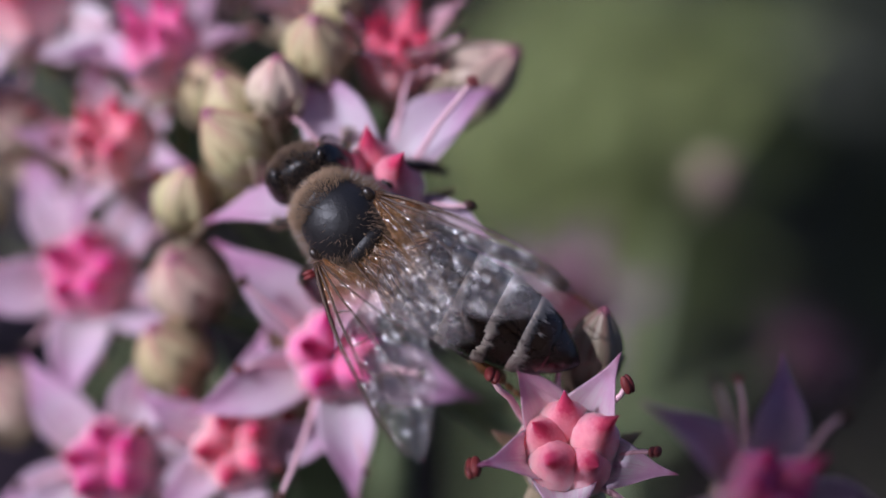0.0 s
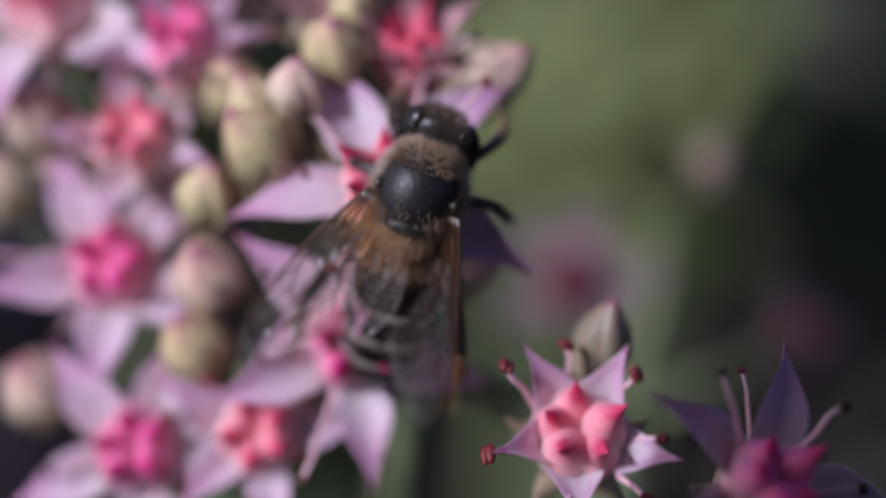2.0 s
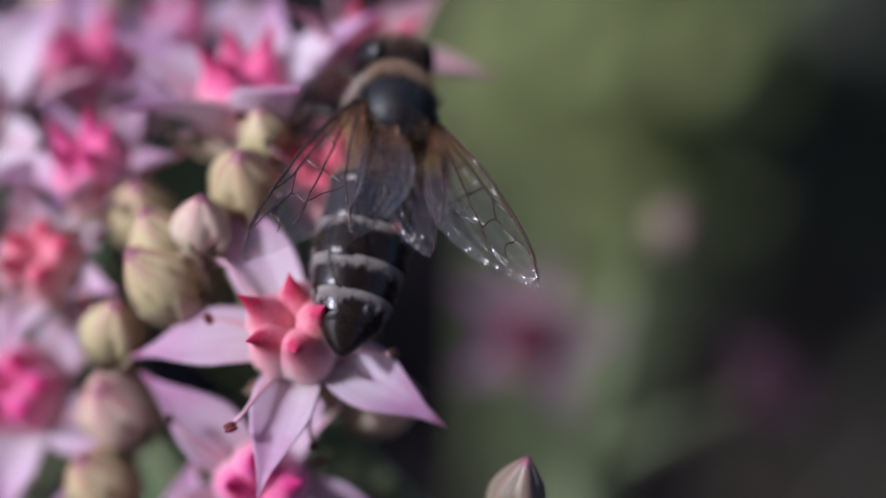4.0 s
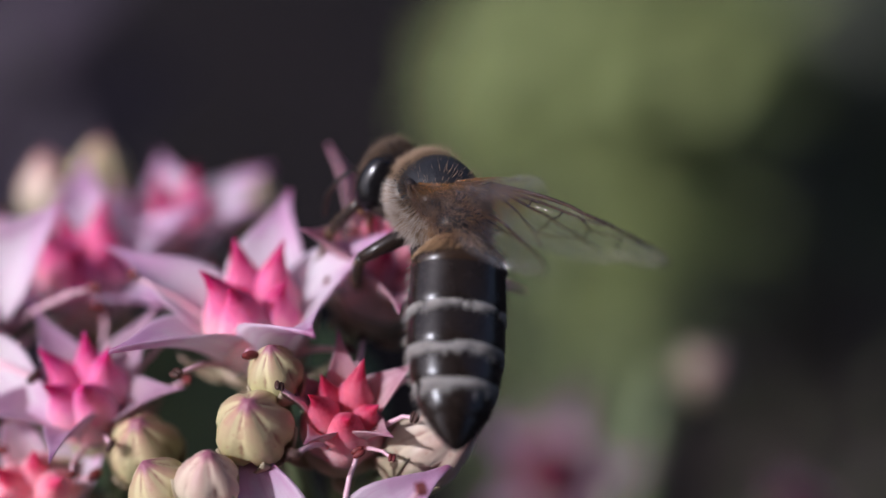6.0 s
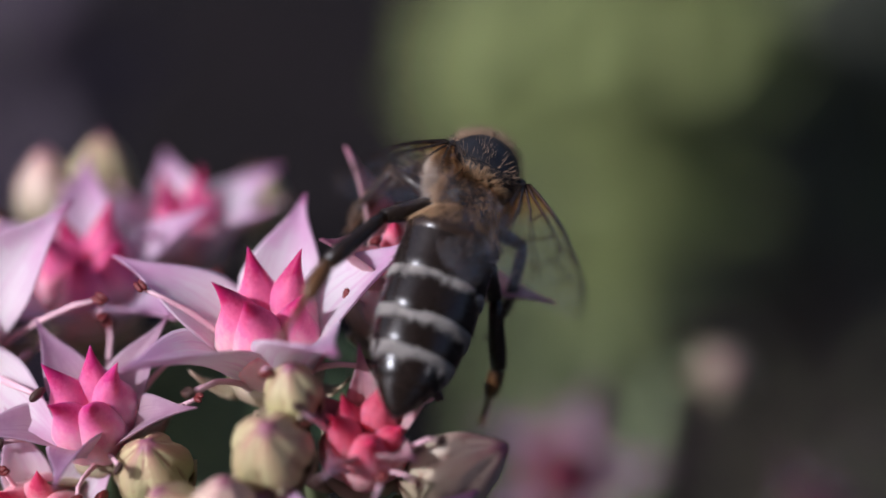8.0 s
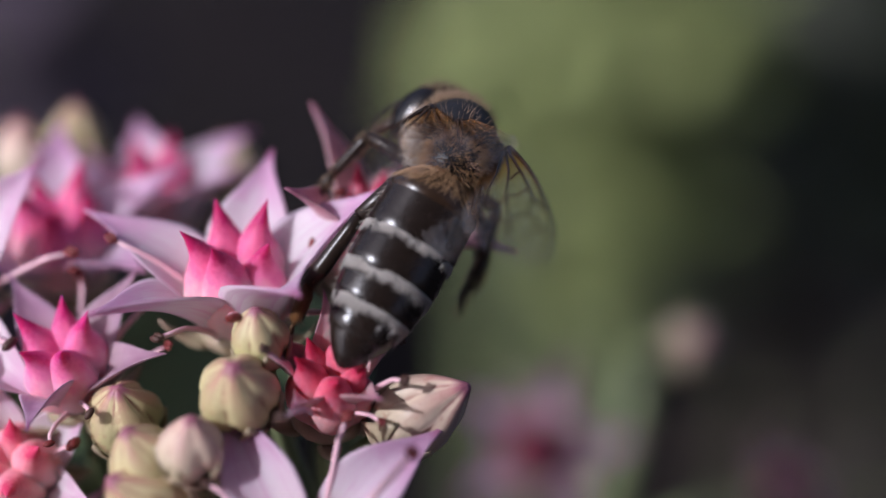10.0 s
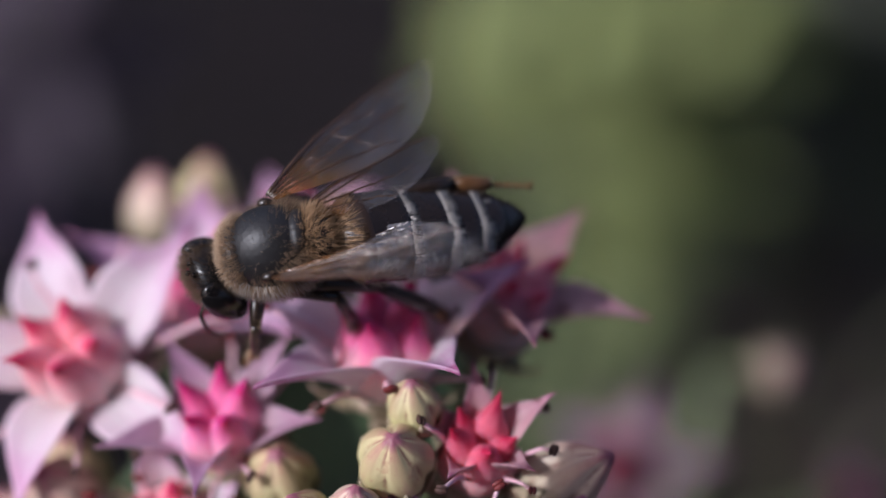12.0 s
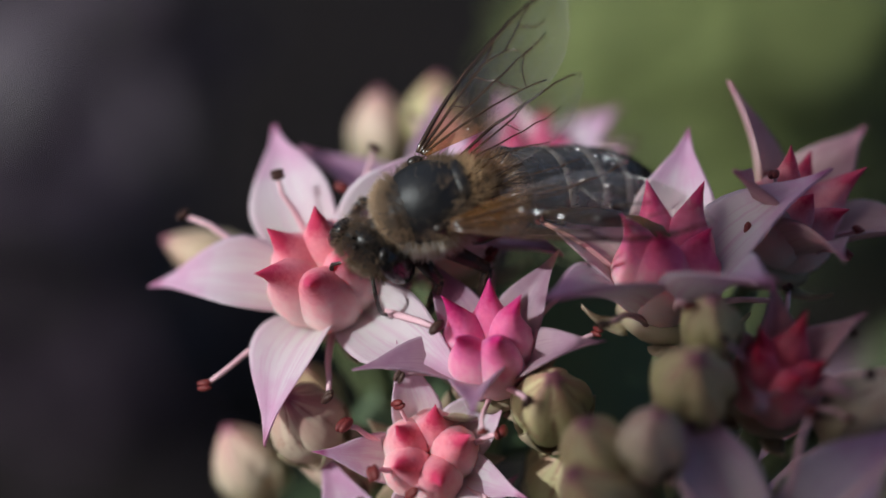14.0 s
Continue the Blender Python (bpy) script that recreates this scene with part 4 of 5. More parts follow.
def build_leg(side, hip, knee, shin, foot, thick, amber):
    """Thigh, shin and jointed foot; the pivot is the hip."""
    hip, knee, shin, foot = (Vector((p[0] * side, p[1], p[2])) for p in (hip, knee, shin, foot))
    o = hip
    g = Geo().tube([hip - o, hip.lerp(knee, 0.15) - o, hip.lerp(knee, 0.55) - o, knee - o], [0.30 * thick, 0.36 * thick, 0.30 * thick, 0.22 * thick], 10)
    leg = part("leg", g.mesh("leg", LEG_BLACK), bee, pose(*(o * MM)), "bristly black-brown leg")
    wide = 1.35 if thick > 1.1 else 1.1
    g = Geo().tube([knee - o, knee.lerp(shin, 0.2) - o, knee.lerp(shin, 0.75) - o, shin - o], [0.18 * thick, 0.22 * thick, 0.27 * thick * wide / 1.3, 0.24 * thick * wide / 1.4], 10)
    part("tibia", g.mesh("tibia", LEG_BLACK), leg)
    mid = shin.lerp(foot, 0.5)
    g = Geo().tube([shin - o, shin.lerp(mid, 0.3) - o, shin.lerp(mid, 0.85) - o, mid - o], [0.14 * thick, 0.19 * thick * wide, 0.17 * thick * wide, 0.10], 10)
    n = 4
    for i in range(n):
        a, b = mid.lerp(foot, i / n), mid.lerp(foot, (i + 1) / n)
        g.tube([a - o, a.lerp(b, 0.7) - o, b - o], [0.07, 0.12, 0.08], 7)
    for sgn in (-1, 1):
        g.tube([foot - o, foot - o + Vector((0.12 * sgn, 0.05, -0.18)), foot - o + Vector((0.2 * sgn, 0.0, -0.32))], [0.06, 0.05, 0.02], 5)
    part("tarsus", g.mesh("tarsus", LEG_AMBER if amber else LEG_BLACK), leg, None, "jointed foot")
    rnd = random.Random(int(abs(hip.y) * 100) + (7 if side > 0 else 0))
    hairs = []
    for a, b, r in ((hip, knee, 0.25), (knee, shin, 0.24), (shin, mid, 0.25)):
        for _ in range(130):
            p = a.lerp(b, rnd.random()) - o
            d = Vector((rnd.gauss(0, 1), rnd.gauss(0, 1), rnd.gauss(0, 1))).normalized()
            w = (d + (b - a).normalized() * 0.8).normalized()
            hairs.append((p + d * r * thick * 0.8, p + d * r * thick * 0.8 + w * rnd.uniform(0.12, 0.28), Vector((0, 0, 0))))
    part("bristles", Geo().hairs(hairs, width=0.012).mesh("bristles", FUR_TAN), leg, None, "fine tan bristles")
    return leg


build_thorax()
bee_head = build_head()
bee_abdomen = build_abdomen()
wing_right, wing_left = build_wing(1), build_wing(-1)
LEGS = {}
for side, tag in ((-1, "left"), (1, "right")):
    LEGS[tag, "front"] = build_leg(side, (0.75, 1.2, -1.5), (1.9, 2.3, -1.5), (2.3, 2.9, -3.2), (2.1, 3.5, -4.8), 0.95, True)
    LEGS[tag, "middle"] = build_leg(side, (1.0, 0.1, -1.6), (2.9, 0.3, -1.7), (3.5, -0.3, -3.7), (3.6, -0.7, -5.4), 1.0, False)
    LEGS[tag, "hind"] = build_leg(side, (1.0, -1.0, -1.5), (2.4, -3.2, -1.5), (3.4, -6.0, -2.6), (3.6, -8.9, -4.2), 1.25, True)


# ---------------- what moves ----------------
def motions():
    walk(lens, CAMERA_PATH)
    walk(bee, [
        (0, pose(-0.00496, -0.01598, 0.41561, 35.1, -39.6, 30.8)), (0.5, pose(-0.00475, -0.01666, 0.41662, 33, -34.9, 29.1)),
        (0.9, pose(-0.00326, -0.01671, 0.41609, 52.2, 2.1, -6.3)), (1, pose(-0.00427, -0.01625, 0.41692, 60.5, 0, -6.9)),
        (1.5, pose(-0.00368, -0.01536, 0.41677, 62, 4, -1.5)), (2, pose(-0.00299, -0.016, 0.41692, 57.7, 11.3, -14.1)),
        (2.5, pose(-0.00244, -0.01648, 0.41751, 64, 12.3, -6.2)), (3, pose(-0.0029, -0.01603, 0.41848, 64, 6.4, 0)),
        (3.2, pose(-0.00071, -0.01291, 0.42062, 34.1, 13.9, -0.8)), (3.5, pose(-0.00149, -0.01123, 0.42086, 25, 12.9, 2.9)),
        (3.7, pose(-0.00064, -0.00871, 0.42143, -2.6, 15.3, -4.4)), (4, pose(-0.00048, -0.00612, 0.4202, 22.6, 21.4, -2.2)),
        (4.2, pose(-0.00031, -0.00518, 0.42068, 26, 15.6, -1)), (6.3, pose(0.00043, -0.00078, 0.42388, -6.1, 22.7, 28.1)),
        (6.5, pose(0.00036, -0.00078, 0.42424, -8, 16.7, 25.6)), (7, pose(0.00013, 0.00094, 0.42295, -10.8, 24.3, 26.6)),
        (7.5, pose(0.00099, 0.00136, 0.42266, -6.4, 19.6, -4)), (8, pose(0.00079, 0.00232, 0.42183, -17.4, 24, -18.1)),
        (8.5, pose(0.00089, 0.00218, 0.42231, -26.6, 26.3, -17.3)), (8.7, pose(0.00174, 0.00206, 0.42143, -21.2, 29.3, -37.4)),
        (10.8, pose(0.00048, -0.00059, 0.42509, -6.1, 24.2, 30.5)), (11, pose(-0.00088, -0.00099, 0.42605, -2, 11.1, 42.4)),
        (11.3, pose(-0.00393, -0.00015, 0.42612, -5.5, 2.6, 60.5)), (11.5, pose(-0.00672, -0.00065, 0.4261, -15.3, -7, 68.8)),
        (11.6, pose(-0.00869, -0.0015, 0.42533, -16, -11.8, 75.9)), (11.8, pose(-0.0104, -0.00093, 0.4253, -16.7, -9.9, 76.3)),
        (12, pose(-0.01084, -0.0023, 0.42426, -14.9, -19.3, 96.1)), (12.5, pose(-0.01363, -0.00139, 0.42424, -7.2, -13.9, 92.5)),
        (13, pose(-0.01551, -0.00192, 0.42245, -7.5, -13.5, 122.6)), (13.5, pose(-0.01554, -0.00142, 0.42061, -8.6, -9.2, 109)),
        (14, pose(-0.01558, -0.00058, 0.41992, -8.7, -13.3, 110.4)),
    ])
    walk(bee_abdomen, [
        (0, pose(0, -0.00175, -0.00035, 5.3, 0, 13.2)), (0.5, pose(0, -0.00175, -0.00035, 25.2, 0, 21.8)),
        (0.9, pose(0, -0.00175, -0.00035, 27.7, 0, 6.1)), (1, pose(0, -0.00175, -0.00035, 13.4, 0, 7.1)),
        (1.5, pose(0, -0.00175, -0.00035, 12.1, 0, 11.6)), (2, pose(0, -0.00175, -0.00035, 27.6, 0, 0.8)),
        (2.5, pose(0, -0.00175, -0.00035, 9.1, 0, 12.5)), (3, pose(0, -0.00175, -0.00035, 20.8, 0, 4.7)),
        (3.2, pose(0, -0.00175, -0.00035, 43.2, 0, 12.6)), (3.5, pose(0, -0.00175, -0.00035, 11.9, 0, -3.9)),
        (3.7, pose(0, -0.00175, -0.00035, 30.3, 0, 3.9)), (4, pose(0, -0.00175, -0.00035, 3.5, 0, 1.5)),
        (4.2, pose(0, -0.00175, -0.00035, -5.8, 0, -1.4)), (6.3, pose(0, -0.00175, -0.00035, 37.9, 0, -19.7)),
        (6.5, pose(0, -0.00175, -0.00035, 34.3, 0, -12.6)), (7, pose(0, -0.00175, -0.00035, 37.7, 0, -13)),
        (7.5, pose(0, -0.00175, -0.00035, 45.1, 0, 9.4)), (8, pose(0, -0.00175, -0.00035, 39.5, 0, 10.8)),
        (8.5, pose(0, -0.00175, -0.00035, 35.1, 0, 7.4)), (8.7, pose(0, -0.00175, -0.00035, 58.6, 0, 20.1)),
        (10.8, pose(0, -0.00175, -0.00035, 29.5, 0, -36.6)), (11, pose(0, -0.00175, -0.00035, 19, 0, -41.2)),
        (11.3, pose(0, -0.00175, -0.00035, 58.5, 0, 7.8)), (11.5, pose(0, -0.00175, -0.00035, 39.1, 0, -6.1)),
        (11.6, pose(0, -0.00175, -0.00035, 29.4, 0, 1.6)), (11.8, pose(0, -0.00175, -0.00035, 28.9, 0, 15)),
        (12, pose(0, -0.00175, -0.00035, 29.7, 0, 10.7)), (12.5, pose(0, -0.00175, -0.00035, 26.9, 0, 5.8)),
        (13, pose(0, -0.00175, -0.00035, 11.2, 0, 2.1)), (13.5, pose(0, -0.00175, -0.00035, 29.6, 0, 7.5)),
        (14, pose(0, -0.00175, -0.00035, 29, 0, 3)),
    ])
    walk(bee_head, [
        (0, pose(0, 0.002, -0.0002, -29.5, 0, -24.5)), (0.5, pose(0, 0.002, -0.0002, -38.3, 0, -21.7)),
        (0.9, pose(0, 0.002, -0.0002, -55.4, 0, -8.1)), (1, pose(0, 0.002, -0.0002, -50.3, 0, -18.7)),
        (1.5, pose(0, 0.002, -0.0002, -67.9, 0, -0.9)), (2, pose(0, 0.002, -0.0002, -60.6, 0, -5.7)),
        (2.5, pose(0, 0.002, -0.0002, -67, 0, -0.3)), (3, pose(0, 0.002, -0.0002, -41.5, 0, 0.7)),
        (3.2, pose(0, 0.002, -0.0002, -25.5, 0, 6.7)), (3.5, pose(0, 0.002, -0.0002, -10.6, 0, 29.1)),
        (3.7, pose(0, 0.002, -0.0002, -35.6, 0, 2)), (4, pose(0, 0.002, -0.0002, -14.7, 0, 16.4)),
        (4.2, pose(0, 0.002, -0.0002, -14.3, 0, 8.8)), (6.3, pose(0, 0.002, -0.0002, -6.9, 0, 39.7)),
        (6.5, pose(0, 0.002, -0.0002, -7.2, 0, 42.4)), (7, pose(0, 0.002, -0.0002, -8.9, 0, 38.5)),
        (7.5, pose(0, 0.002, -0.0002, -35, 0, 0)), (8, pose(0, 0.002, -0.0002, -35, 0, 0)),
        (8.5, pose(0, 0.002, -0.0002, -35, 0, 0)), (8.7, pose(0, 0.002, -0.0002, -34.5, 0, 0.5)),
        (10.8, pose(0, 0.002, -0.0002, -5.4, 0, 35.5)), (11, pose(0, 0.002, -0.0002, -3.8, 0, 31.3)),
        (11.3, pose(0, 0.002, -0.0002, -8.9, 0, 28.9)), (11.5, pose(0, 0.002, -0.0002, -10.2, 0, 29.2)),
        (11.6, pose(0, 0.002, -0.0002, -11.7, 0, 29.1)), (11.8, pose(0, 0.002, -0.0002, -14.1, 0, 28.8)),
        (12, pose(0, 0.002, -0.0002, -24.4, 0, 19.1)), (12.5, pose(0, 0.002, -0.0002, -28.2, 0, 18.9)),
        (13, pose(0, 0.002, -0.0002, -50.2, 0, 12.5)), (13.5, pose(0, 0.002, -0.0002, -30.3, 0, 27.2)),
        (14, pose(0, 0.002, -0.0002, -24, 0, 36.1)),
    ])
    walk(wing_right, [
        (0, pose(0.0016, -0.0002, 0.0008, -4.8, -26.1, -70)), (0.5, pose(0.0016, -0.0002, 0.0008, -0.7, -27, -73.5)),
        (0.9, pose(0.0016, -0.0002, 0.0008, 5.2, 9, -60.2)), (1, pose(0.0016, -0.0002, 0.0008, 7.8, 18, -68.9)),
        (1.5, pose(0.0016, -0.0002, 0.0008, 11.4, 13.8, -64.6)), (2, pose(0.0016, -0.0002, 0.0008, 13.7, 13.8, -79.3)),
        (2.5, pose(0.0016, -0.0002, 0.0008, 11.7, 20.4, -59.1)), (3, pose(0.0016, -0.0002, 0.0008, 5.3, 11.1, -64.4)),
        (3.2, pose(0.0016, -0.0002, 0.0008, -0.8, -11.1, -63.6)), (3.5, pose(0.0016, -0.0002, 0.0008, 6.8, -20.2, -62.5)),
        (3.7, pose(0.0016, -0.0002, 0.0008, 10.7, -1.4, -55.7)), (4, pose(0.0016, -0.0002, 0.0008, 2.6, -26.9, -58.8)),
        (4.2, pose(0.0016, -0.0002, 0.0008, 0.7, -30.1, -61)), (6.3, pose(0.0016, -0.0002, 0.0008, 15.7, -10, -79.2)),
        (6.5, pose(0.0016, -0.0002, 0.0008, 17.6, -6.9, -77)), (7, pose(0.0016, -0.0002, 0.0008, 19.5, -6.9, -77.5)),
        (7.5, pose(0.0016, -0.0002, 0.0008, 17.1, -5, -66.1)), (8, pose(0.0016, -0.0002, 0.0008, 25.3, -9.2, -71)),
        (8.5, pose(0.0016, -0.0002, 0.0008, 35.4, -7.1, -72.9)), (8.7, pose(0.0016, -0.0002, 0.0008, 35.4, -13.8, -72.9)),
        (10.8, pose(0.0016, -0.0002, 0.0008, 52.1, -4.8, -89.9)), (11, pose(0.0016, -0.0002, 0.0008, 44, -13, -88.8)),
        (11.3, pose(0.0016, -0.0002, 0.0008, 35.9, 15.7, -27.8)), (11.5, pose(0.0016, -0.0002, 0.0008, 32, 21.8, -25.9)),
        (11.6, pose(0.0016, -0.0002, 0.0008, 21.9, 24.4, -23.9)), (11.8, pose(0.0016, -0.0002, 0.0008, 23.9, 23.3, -24.8)),
        (12, pose(0.0016, -0.0002, 0.0008, -3.6, 22, -38.7)), (12.5, pose(0.0016, -0.0002, 0.0008, -6.1, 14.6, -41.5)),
        (13, pose(0.0016, -0.0002, 0.0008, 5.6, -4.4, -68.7)), (13.5, pose(0.0016, -0.0002, 0.0008, 1.9, -5, -62.4)),
        (14, pose(0.0016, -0.0002, 0.0008, -2.6, 2.5, -50.5)),
    ])
    walk(wing_left, [
        (0, pose(-0.0016, -0.0002, 0.0008, 6.7, -29.3, -106.7)), (0.5, pose(-0.0016, -0.0002, 0.0008, 8.5, -27.6, -103.3)),
        (0.9, pose(-0.0016, -0.0002, 0.0008, 18.4, 9.4, -102.6)), (1, pose(-0.0016, -0.0002, 0.0008, 18.9, 12.1, -112.5)),
        (1.5, pose(-0.0016, -0.0002, 0.0008, 32.3, 21.5, -107.9)), (2, pose(-0.0016, -0.0002, 0.0008, 12.5, 15.6, -116.9)),
        (2.5, pose(-0.0016, -0.0002, 0.0008, 24.4, 16.8, -97.9)), (3, pose(-0.0016, -0.0002, 0.0008, 28.5, 4.8, -104.4)),
        (3.2, pose(-0.0016, -0.0002, 0.0008, 28.9, -22.8, -108.8)), (3.5, pose(-0.0016, -0.0002, 0.0008, 27.1, -10, -112)),
        (3.7, pose(-0.0016, -0.0002, 0.0008, 21.1, -10, -112)), (4, pose(-0.0016, -0.0002, 0.0008, 25.1, -10, -112)),
        (4.2, pose(-0.0016, -0.0002, 0.0008, 23.3, -29.9, -107.4)), (6.3, pose(-0.0016, -0.0002, 0.0008, 31.1, -16.8, -112.8)),
        (6.5, pose(-0.0016, -0.0002, 0.0008, 33.1, -17.2, -111.9)), (7, pose(-0.0016, -0.0002, 0.0008, 33.1, -13.8, -111.4)),
        (7.5, pose(-0.0016, -0.0002, 0.0008, 24.5, -11.1, -99.1)), (8, pose(-0.0016, -0.0002, 0.0008, 9, -6.6, -111)),
        (8.5, pose(-0.0016, -0.0002, 0.0008, 3, -2.9, -114.5)), (8.7, pose(-0.0016, -0.0002, 0.0008, 1, -5.5, -113.3)),
        (10.8, pose(-0.0016, -0.0002, 0.0008, 50.5, -2.8, -105.8)), (11, pose(-0.0016, -0.0002, 0.0008, 44.7, -1.5, -111.7)),
        (11.3, pose(-0.0016, -0.0002, 0.0008, 36.6, -10, -104.5)), (11.5, pose(-0.0016, -0.0002, 0.0008, 26.4, -9.3, -96.2)),
        (11.6, pose(-0.0016, -0.0002, 0.0008, 20.7, -14.2, -102)), (11.8, pose(-0.0016, -0.0002, 0.0008, 16.6, -13.7, -97)),
        (12, pose(-0.0016, -0.0002, 0.0008, -34.7, -24.2, -108.2)), (12.5, pose(-0.0016, -0.0002, 0.0008, -33.5, -25.9, -111.9)),
        (13, pose(-0.0016, -0.0002, 0.0008, 10.1, 14.6, -91)), (13.5, pose(-0.0016, -0.0002, 0.0008, 2.4, -1.3, -114)),
        (14, pose(-0.0016, -0.0002, 0.0008, -3.6, -1.3, -114)),
    ])
    walk(LEGS["left", "hind"], [
        (0, pose(-0.001, -0.001, -0.0015, 25.2, 56, 48.4)), (0.5, pose(-0.001, -0.001, -0.0015, 0, 0, 0)),
        (0.9, pose(-0.001, -0.001, -0.0015, 0, 0, 0)), (1, pose(-0.001, -0.001, -0.0015, 0, 0, 0)),
        (1.5, pose(-0.001, -0.001, -0.0015, 0, 0, 0)), (2, pose(-0.001, -0.001, -0.0015, 0, 0, 0)),
        (2.5, pose(-0.001, -0.001, -0.0015, 0, 0, 0)), (3, pose(-0.001, -0.001, -0.0015, 0, 0, 0)),
        (3.2, pose(-0.001, -0.001, -0.0015, 40, -20, 50)), (3.5, pose(-0.001, -0.001, -0.0015, 60, -20, 50)),
        (3.7, pose(-0.001, -0.001, -0.0015, 80, -40, 30)), (4, pose(-0.001, -0.001, -0.0015, 60, -40, 50)),
        (4.2, pose(-0.001, -0.001, -0.0015, 60, -40, 50)), (6.3, pose(-0.001, -0.001, -0.0015, 42.8, -42.3, 103.7)),
        (6.5, pose(-0.001, -0.001, -0.0015, 65.9, -50.3, 67.5)), (7, pose(-0.001, -0.001, -0.0015, 78.6, -55.2, 35.1)),
        (7.5, pose(-0.001, -0.001, -0.0015, 64.7, -49.4, 12.1)), (7.75, pose(-0.001, -0.001, -0.0015, 29.8, -25.1, 12.1)),
        (8, pose(-0.001, -0.001, -0.0015, -1.4, -4.5, -1.5)), (8.5, pose(-0.001, -0.001, -0.0015, 0, 0, 0)),
        (8.7, pose(-0.001, -0.001, -0.0015, 0, 0, 0)), (10.8, pose(-0.001, -0.001, -0.0015, 72.3, -19.2, -13.6)),
        (10.9, pose(-0.001, -0.001, -0.0015, 32, 13.5, -13.1)), (11, pose(-0.001, -0.001, -0.0015, -19.4, 37, -38.5)),
        (11.15, pose(-0.001, -0.001, -0.0015, 22.6, 13.7, 5.1)), (11.3, pose(-0.001, -0.001, -0.0015, 42.1, -25.9, 27.4)),
        (11.5, pose(-0.001, -0.001, -0.0015, 57.9, -23.2, 90.5)), (11.6, pose(-0.001, -0.001, -0.0015, 29.3, -13.4, 26.6)),
        (11.8, pose(-0.001, -0.001, -0.0015, 12.1, -15.4, 19.7)), (12, pose(-0.001, -0.001, -0.0015, 52.8, 4.2, 50.1)),
        (12.5, pose(-0.001, -0.001, -0.0015, 52.9, 25.2, 57.5)), (13, pose(-0.001, -0.001, -0.0015, 19.2, 55.2, 9.7)),
        (13.5, pose(-0.001, -0.001, -0.0015, 39.1, 60.4, 36.3)), (14, pose(-0.001, -0.001, -0.0015, 83.5, 68.5, 78.7)),
    ])
    walk(LEGS["left", "middle"], [
        (0, pose(-0.001, 0.0001, -0.0016, 0, 0, 0)), (0.5, pose(-0.001, 0.0001, -0.0016, 0, 0, 0)),
        (0.9, pose(-0.001, 0.0001, -0.0016, 0, 0, 0)), (1, pose(-0.001, 0.0001, -0.0016, 0, 0, 0)),
        (1.5, pose(-0.001, 0.0001, -0.0016, 0, 0, 0)), (2, pose(-0.001, 0.0001, -0.0016, 0, 0, 0)),
        (2.5, pose(-0.001, 0.0001, -0.0016, 0, 0, 0)), (3, pose(-0.001, 0.0001, -0.0016, 0, 0, 0)),
        (3.2, pose(-0.001, 0.0001, -0.0016, 0, 0, 0)), (3.5, pose(-0.001, 0.0001, -0.0016, 0, 0, 0)),
        (3.7, pose(-0.001, 0.0001, -0.0016, 0, 0, 0)), (4, pose(-0.001, 0.0001, -0.0016, 0, 0, 0)),
        (4.2, pose(-0.001, 0.0001, -0.0016, 0, 0, 0)), (6.3, pose(-0.001, 0.0001, -0.0016, 51, -44.6, -5.2)),
        (6.5, pose(-0.001, 0.0001, -0.0016, 50.7, -26.6, -18.3)), (6.75, pose(-0.001, 0.0001, -0.0016, 20.2, -1.2, 10)),
        (7, pose(-0.001, 0.0001, -0.0016, 1.2, 33.2, 25.2)), (7.5, pose(-0.001, 0.0001, -0.0016, 39.2, -11, -24.6)),
        (8, pose(-0.001, 0.0001, -0.0016, 19.2, -4.5, -12.2)), (8.5, pose(-0.001, 0.0001, -0.0016, 24.5, -5.4, -15.8)),
        (8.7, pose(-0.001, 0.0001, -0.0016, 0, 0, 0)), (10.8, pose(-0.001, 0.0001, -0.0016, 50.1, -24.8, -33.5)),
        (11, pose(-0.001, 0.0001, -0.0016, 53.8, -76.9, 25.3)), (11.3, pose(-0.001, 0.0001, -0.0016, 18.6, -34.1, -9)),
        (11.5, pose(-0.001, 0.0001, -0.0016, 31.9, -20.2, -93.2)), (11.6, pose(-0.001, 0.0001, -0.0016, -10.5, -7.3, -15)),
        (11.8, pose(-0.001, 0.0001, -0.0016, -21.6, -14.9, 19.8)), (12, pose(-0.001, 0.0001, -0.0016, 19.9, -16.6, 78.9)),
        (12.5, pose(-0.001, 0.0001, -0.0016, 52, -54.4, 117)), (13, pose(-0.001, 0.0001, -0.0016, 48.6, 8.9, 74.3)),
        (13.5, pose(-0.001, 0.0001, -0.0016, 37.1, -27.5, 69.7)), (14, pose(-0.001, 0.0001, -0.0016, 49.9, -30.8, 61.2)),
    ])
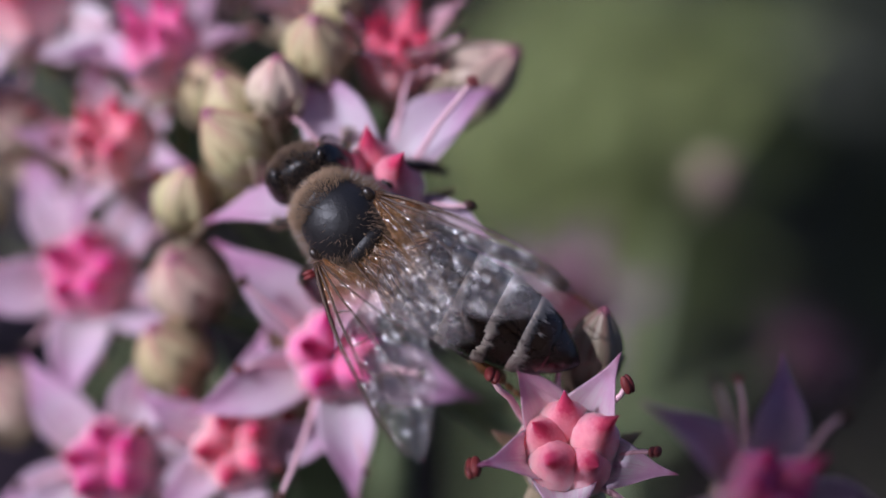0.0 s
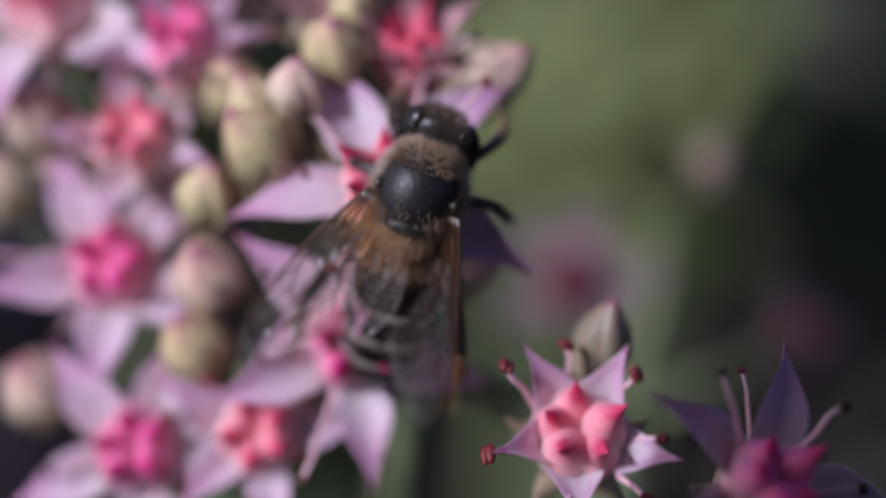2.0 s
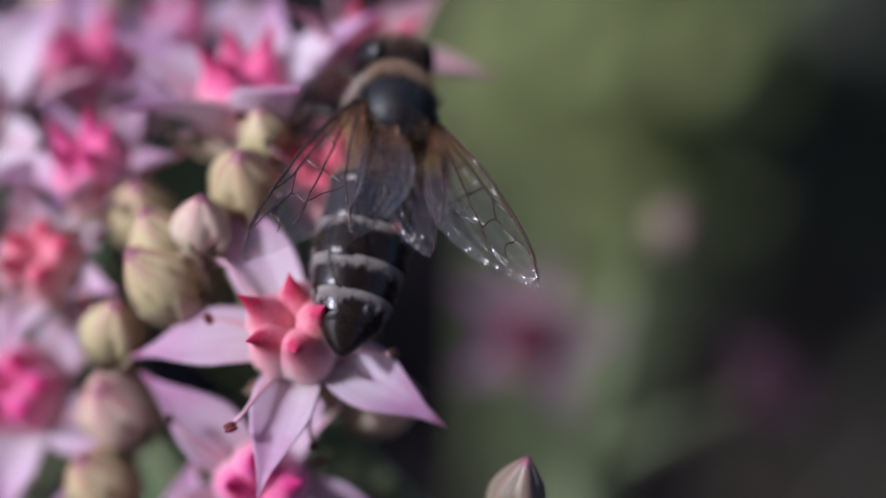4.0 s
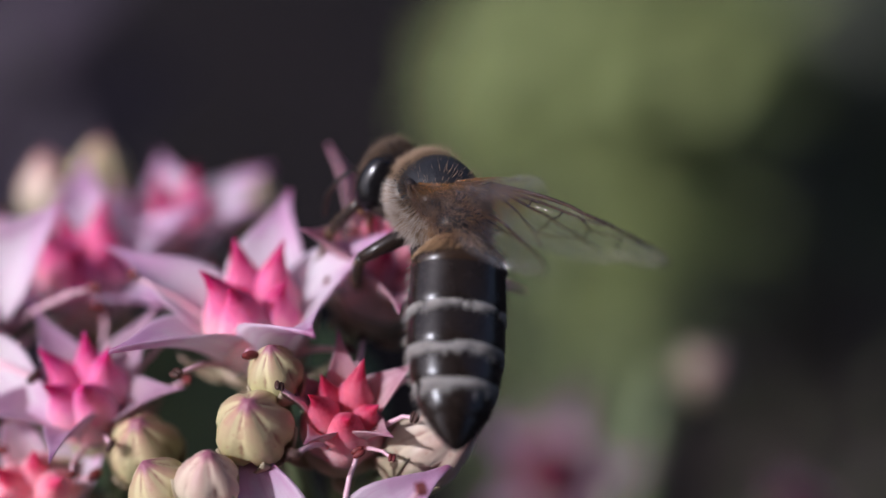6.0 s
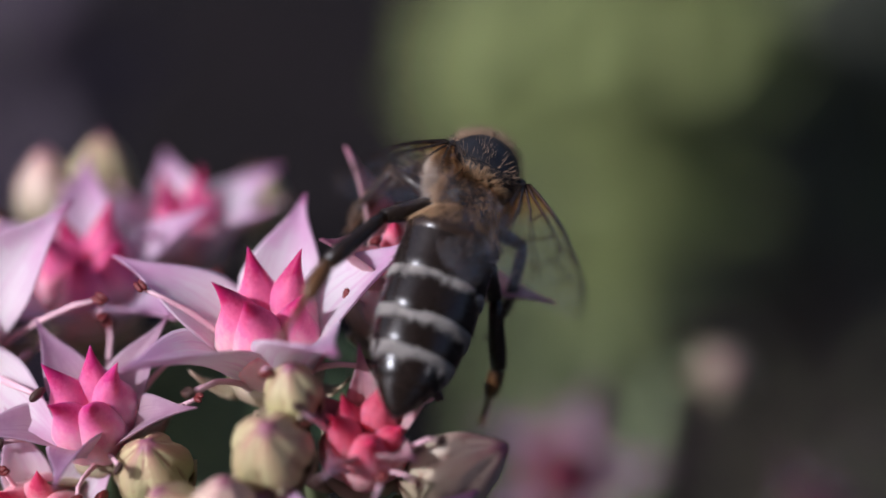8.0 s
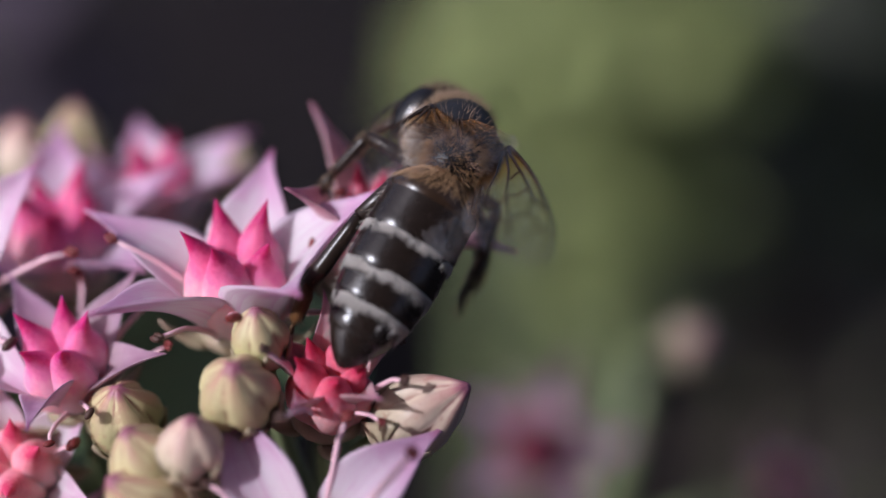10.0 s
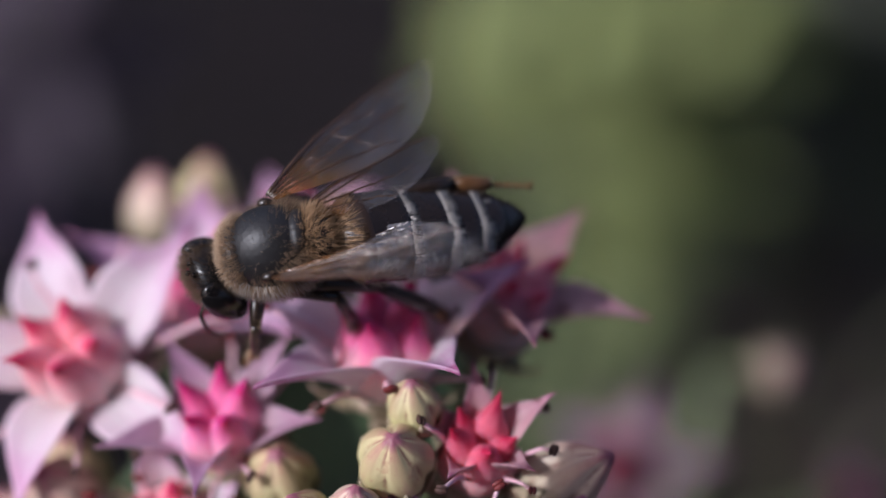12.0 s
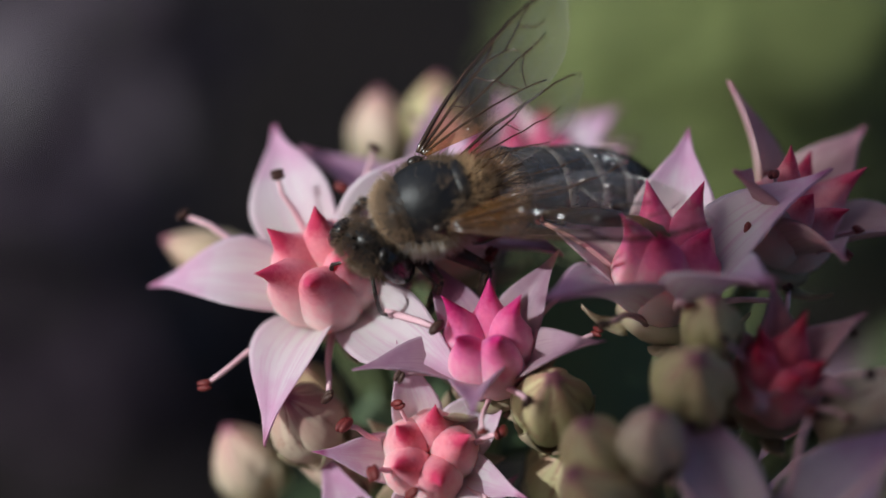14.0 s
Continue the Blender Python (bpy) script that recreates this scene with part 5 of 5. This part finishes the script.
    walk(LEGS["left", "front"], [
        (0, pose(-0.00075, 0.0012, -0.0015, 0, 0, 0)), (0.5, pose(-0.00075, 0.0012, -0.0015, 0, 0, 0)),
        (0.9, pose(-0.00075, 0.0012, -0.0015, 0, 0, 0)), (1, pose(-0.00075, 0.0012, -0.0015, 0, 0, 0)),
        (1.5, pose(-0.00075, 0.0012, -0.0015, 0, 0, 0)), (2, pose(-0.00075, 0.0012, -0.0015, 0, 0, 0)),
        (2.5, pose(-0.00075, 0.0012, -0.0015, 0, 0, 0)), (3, pose(-0.00075, 0.0012, -0.0015, 0, 0, 0)),
        (3.2, pose(-0.00075, 0.0012, -0.0015, 0, 0, 0)), (3.5, pose(-0.00075, 0.0012, -0.0015, 0, 0, 0)),
        (3.7, pose(-0.00075, 0.0012, -0.0015, 0, 0, 0)), (4, pose(-0.00075, 0.0012, -0.0015, 0, 0, 0)),
        (4.2, pose(-0.00075, 0.0012, -0.0015, 0, 0, 0)), (6.3, pose(-0.00075, 0.0012, -0.0015, 0, 0, 0)),
        (6.5, pose(-0.00075, 0.0012, -0.0015, 0, 0, 0)), (7, pose(-0.00075, 0.0012, -0.0015, 0, 0, 0)),
        (7.5, pose(-0.00075, 0.0012, -0.0015, 8.6, -7.2, 63.2)), (8, pose(-0.00075, 0.0012, -0.0015, -38.2, 13.9, -0.7)),
        (8.5, pose(-0.00075, 0.0012, -0.0015, -18.7, 12.1, 7.3)), (8.7, pose(-0.00075, 0.0012, -0.0015, 0, 0, 0)),
        (10.8, pose(-0.00075, 0.0012, -0.0015, 0, 0, 0)), (11, pose(-0.00075, 0.0012, -0.0015, 0, 0, 0)),
        (11.3, pose(-0.00075, 0.0012, -0.0015, -40.7, -13.4, 9.9)), (11.5, pose(-0.00075, 0.0012, -0.0015, -33.2, -14.2, 6.6)),
        (11.6, pose(-0.00075, 0.0012, -0.0015, -33, -24.9, 2.9)), (11.8, pose(-0.00075, 0.0012, -0.0015, -36.9, -28.7, 3.7)),
        (12, pose(-0.00075, 0.0012, -0.0015, 2.3, -16.6, 32.8)), (12.5, pose(-0.00075, 0.0012, -0.0015, 6.7, -20.6, 34.5)),
        (13, pose(-0.00075, 0.0012, -0.0015, -14.7, -14.6, 60.2)), (13.5, pose(-0.00075, 0.0012, -0.0015, -19.4, -53.6, 97.6)),
        (14, pose(-0.00075, 0.0012, -0.0015, -16.1, -28.8, 76.4)),
    ])
    walk(LEGS["right", "hind"], [
        (0, pose(0.001, -0.001, -0.0015, 0, 0, 0)), (0.5, pose(0.001, -0.001, -0.0015, 0, 0, 0)),
        (0.9, pose(0.001, -0.001, -0.0015, 0, 0, 0)), (1, pose(0.001, -0.001, -0.0015, 0, 0, 0)),
        (1.5, pose(0.001, -0.001, -0.0015, 0, 0, 0)), (2, pose(0.001, -0.001, -0.0015, 0, 0, 0)),
        (2.5, pose(0.001, -0.001, -0.0015, 0, 0, 0)), (3, pose(0.001, -0.001, -0.0015, 0, 0, 0)),
        (3.2, pose(0.001, -0.001, -0.0015, 60, 0, -50)), (3.5, pose(0.001, -0.001, -0.0015, 60, 0, -50)),
        (3.7, pose(0.001, -0.001, -0.0015, 80, 20, -50)), (4, pose(0.001, -0.001, -0.0015, 80, 20, -50)),
        (4.2, pose(0.001, -0.001, -0.0015, 80, 20, -50)), (6.3, pose(0.001, -0.001, -0.0015, 100, 20, -50)),
        (6.5, pose(0.001, -0.001, -0.0015, 100, 20, -50)), (7, pose(0.001, -0.001, -0.0015, 100, 20, -70)),
        (7.5, pose(0.001, -0.001, -0.0015, 80, 20, -70)), (8, pose(0.001, -0.001, -0.0015, 72.1, -12.3, 1.9)),
        (8.5, pose(0.001, -0.001, -0.0015, 1.1, 23.3, 3.3)), (8.7, pose(0.001, -0.001, -0.0015, 38.9, -8.1, 30.1)),
        (10.8, pose(0.001, -0.001, -0.0015, 60, -20, 70)), (11, pose(0.001, -0.001, -0.0015, 60, -20, 50)),
        (11.3, pose(0.001, -0.001, -0.0015, 60, -20, 50)), (11.5, pose(0.001, -0.001, -0.0015, 60, -20, 50)),
        (11.6, pose(0.001, -0.001, -0.0015, 80, -20, 30)), (11.8, pose(0.001, -0.001, -0.0015, 80, -20, -10)),
        (12, pose(0.001, -0.001, -0.0015, 9.4, -24.4, -19)), (12.5, pose(0.001, -0.001, -0.0015, 28.4, -17.1, -3.7)),
        (13, pose(0.001, -0.001, -0.0015, 40, 0, -10)), (13.5, pose(0.001, -0.001, -0.0015, 20, 0, -10)),
        (14, pose(0.001, -0.001, -0.0015, 40, 0, -10)),
    ])


motions()
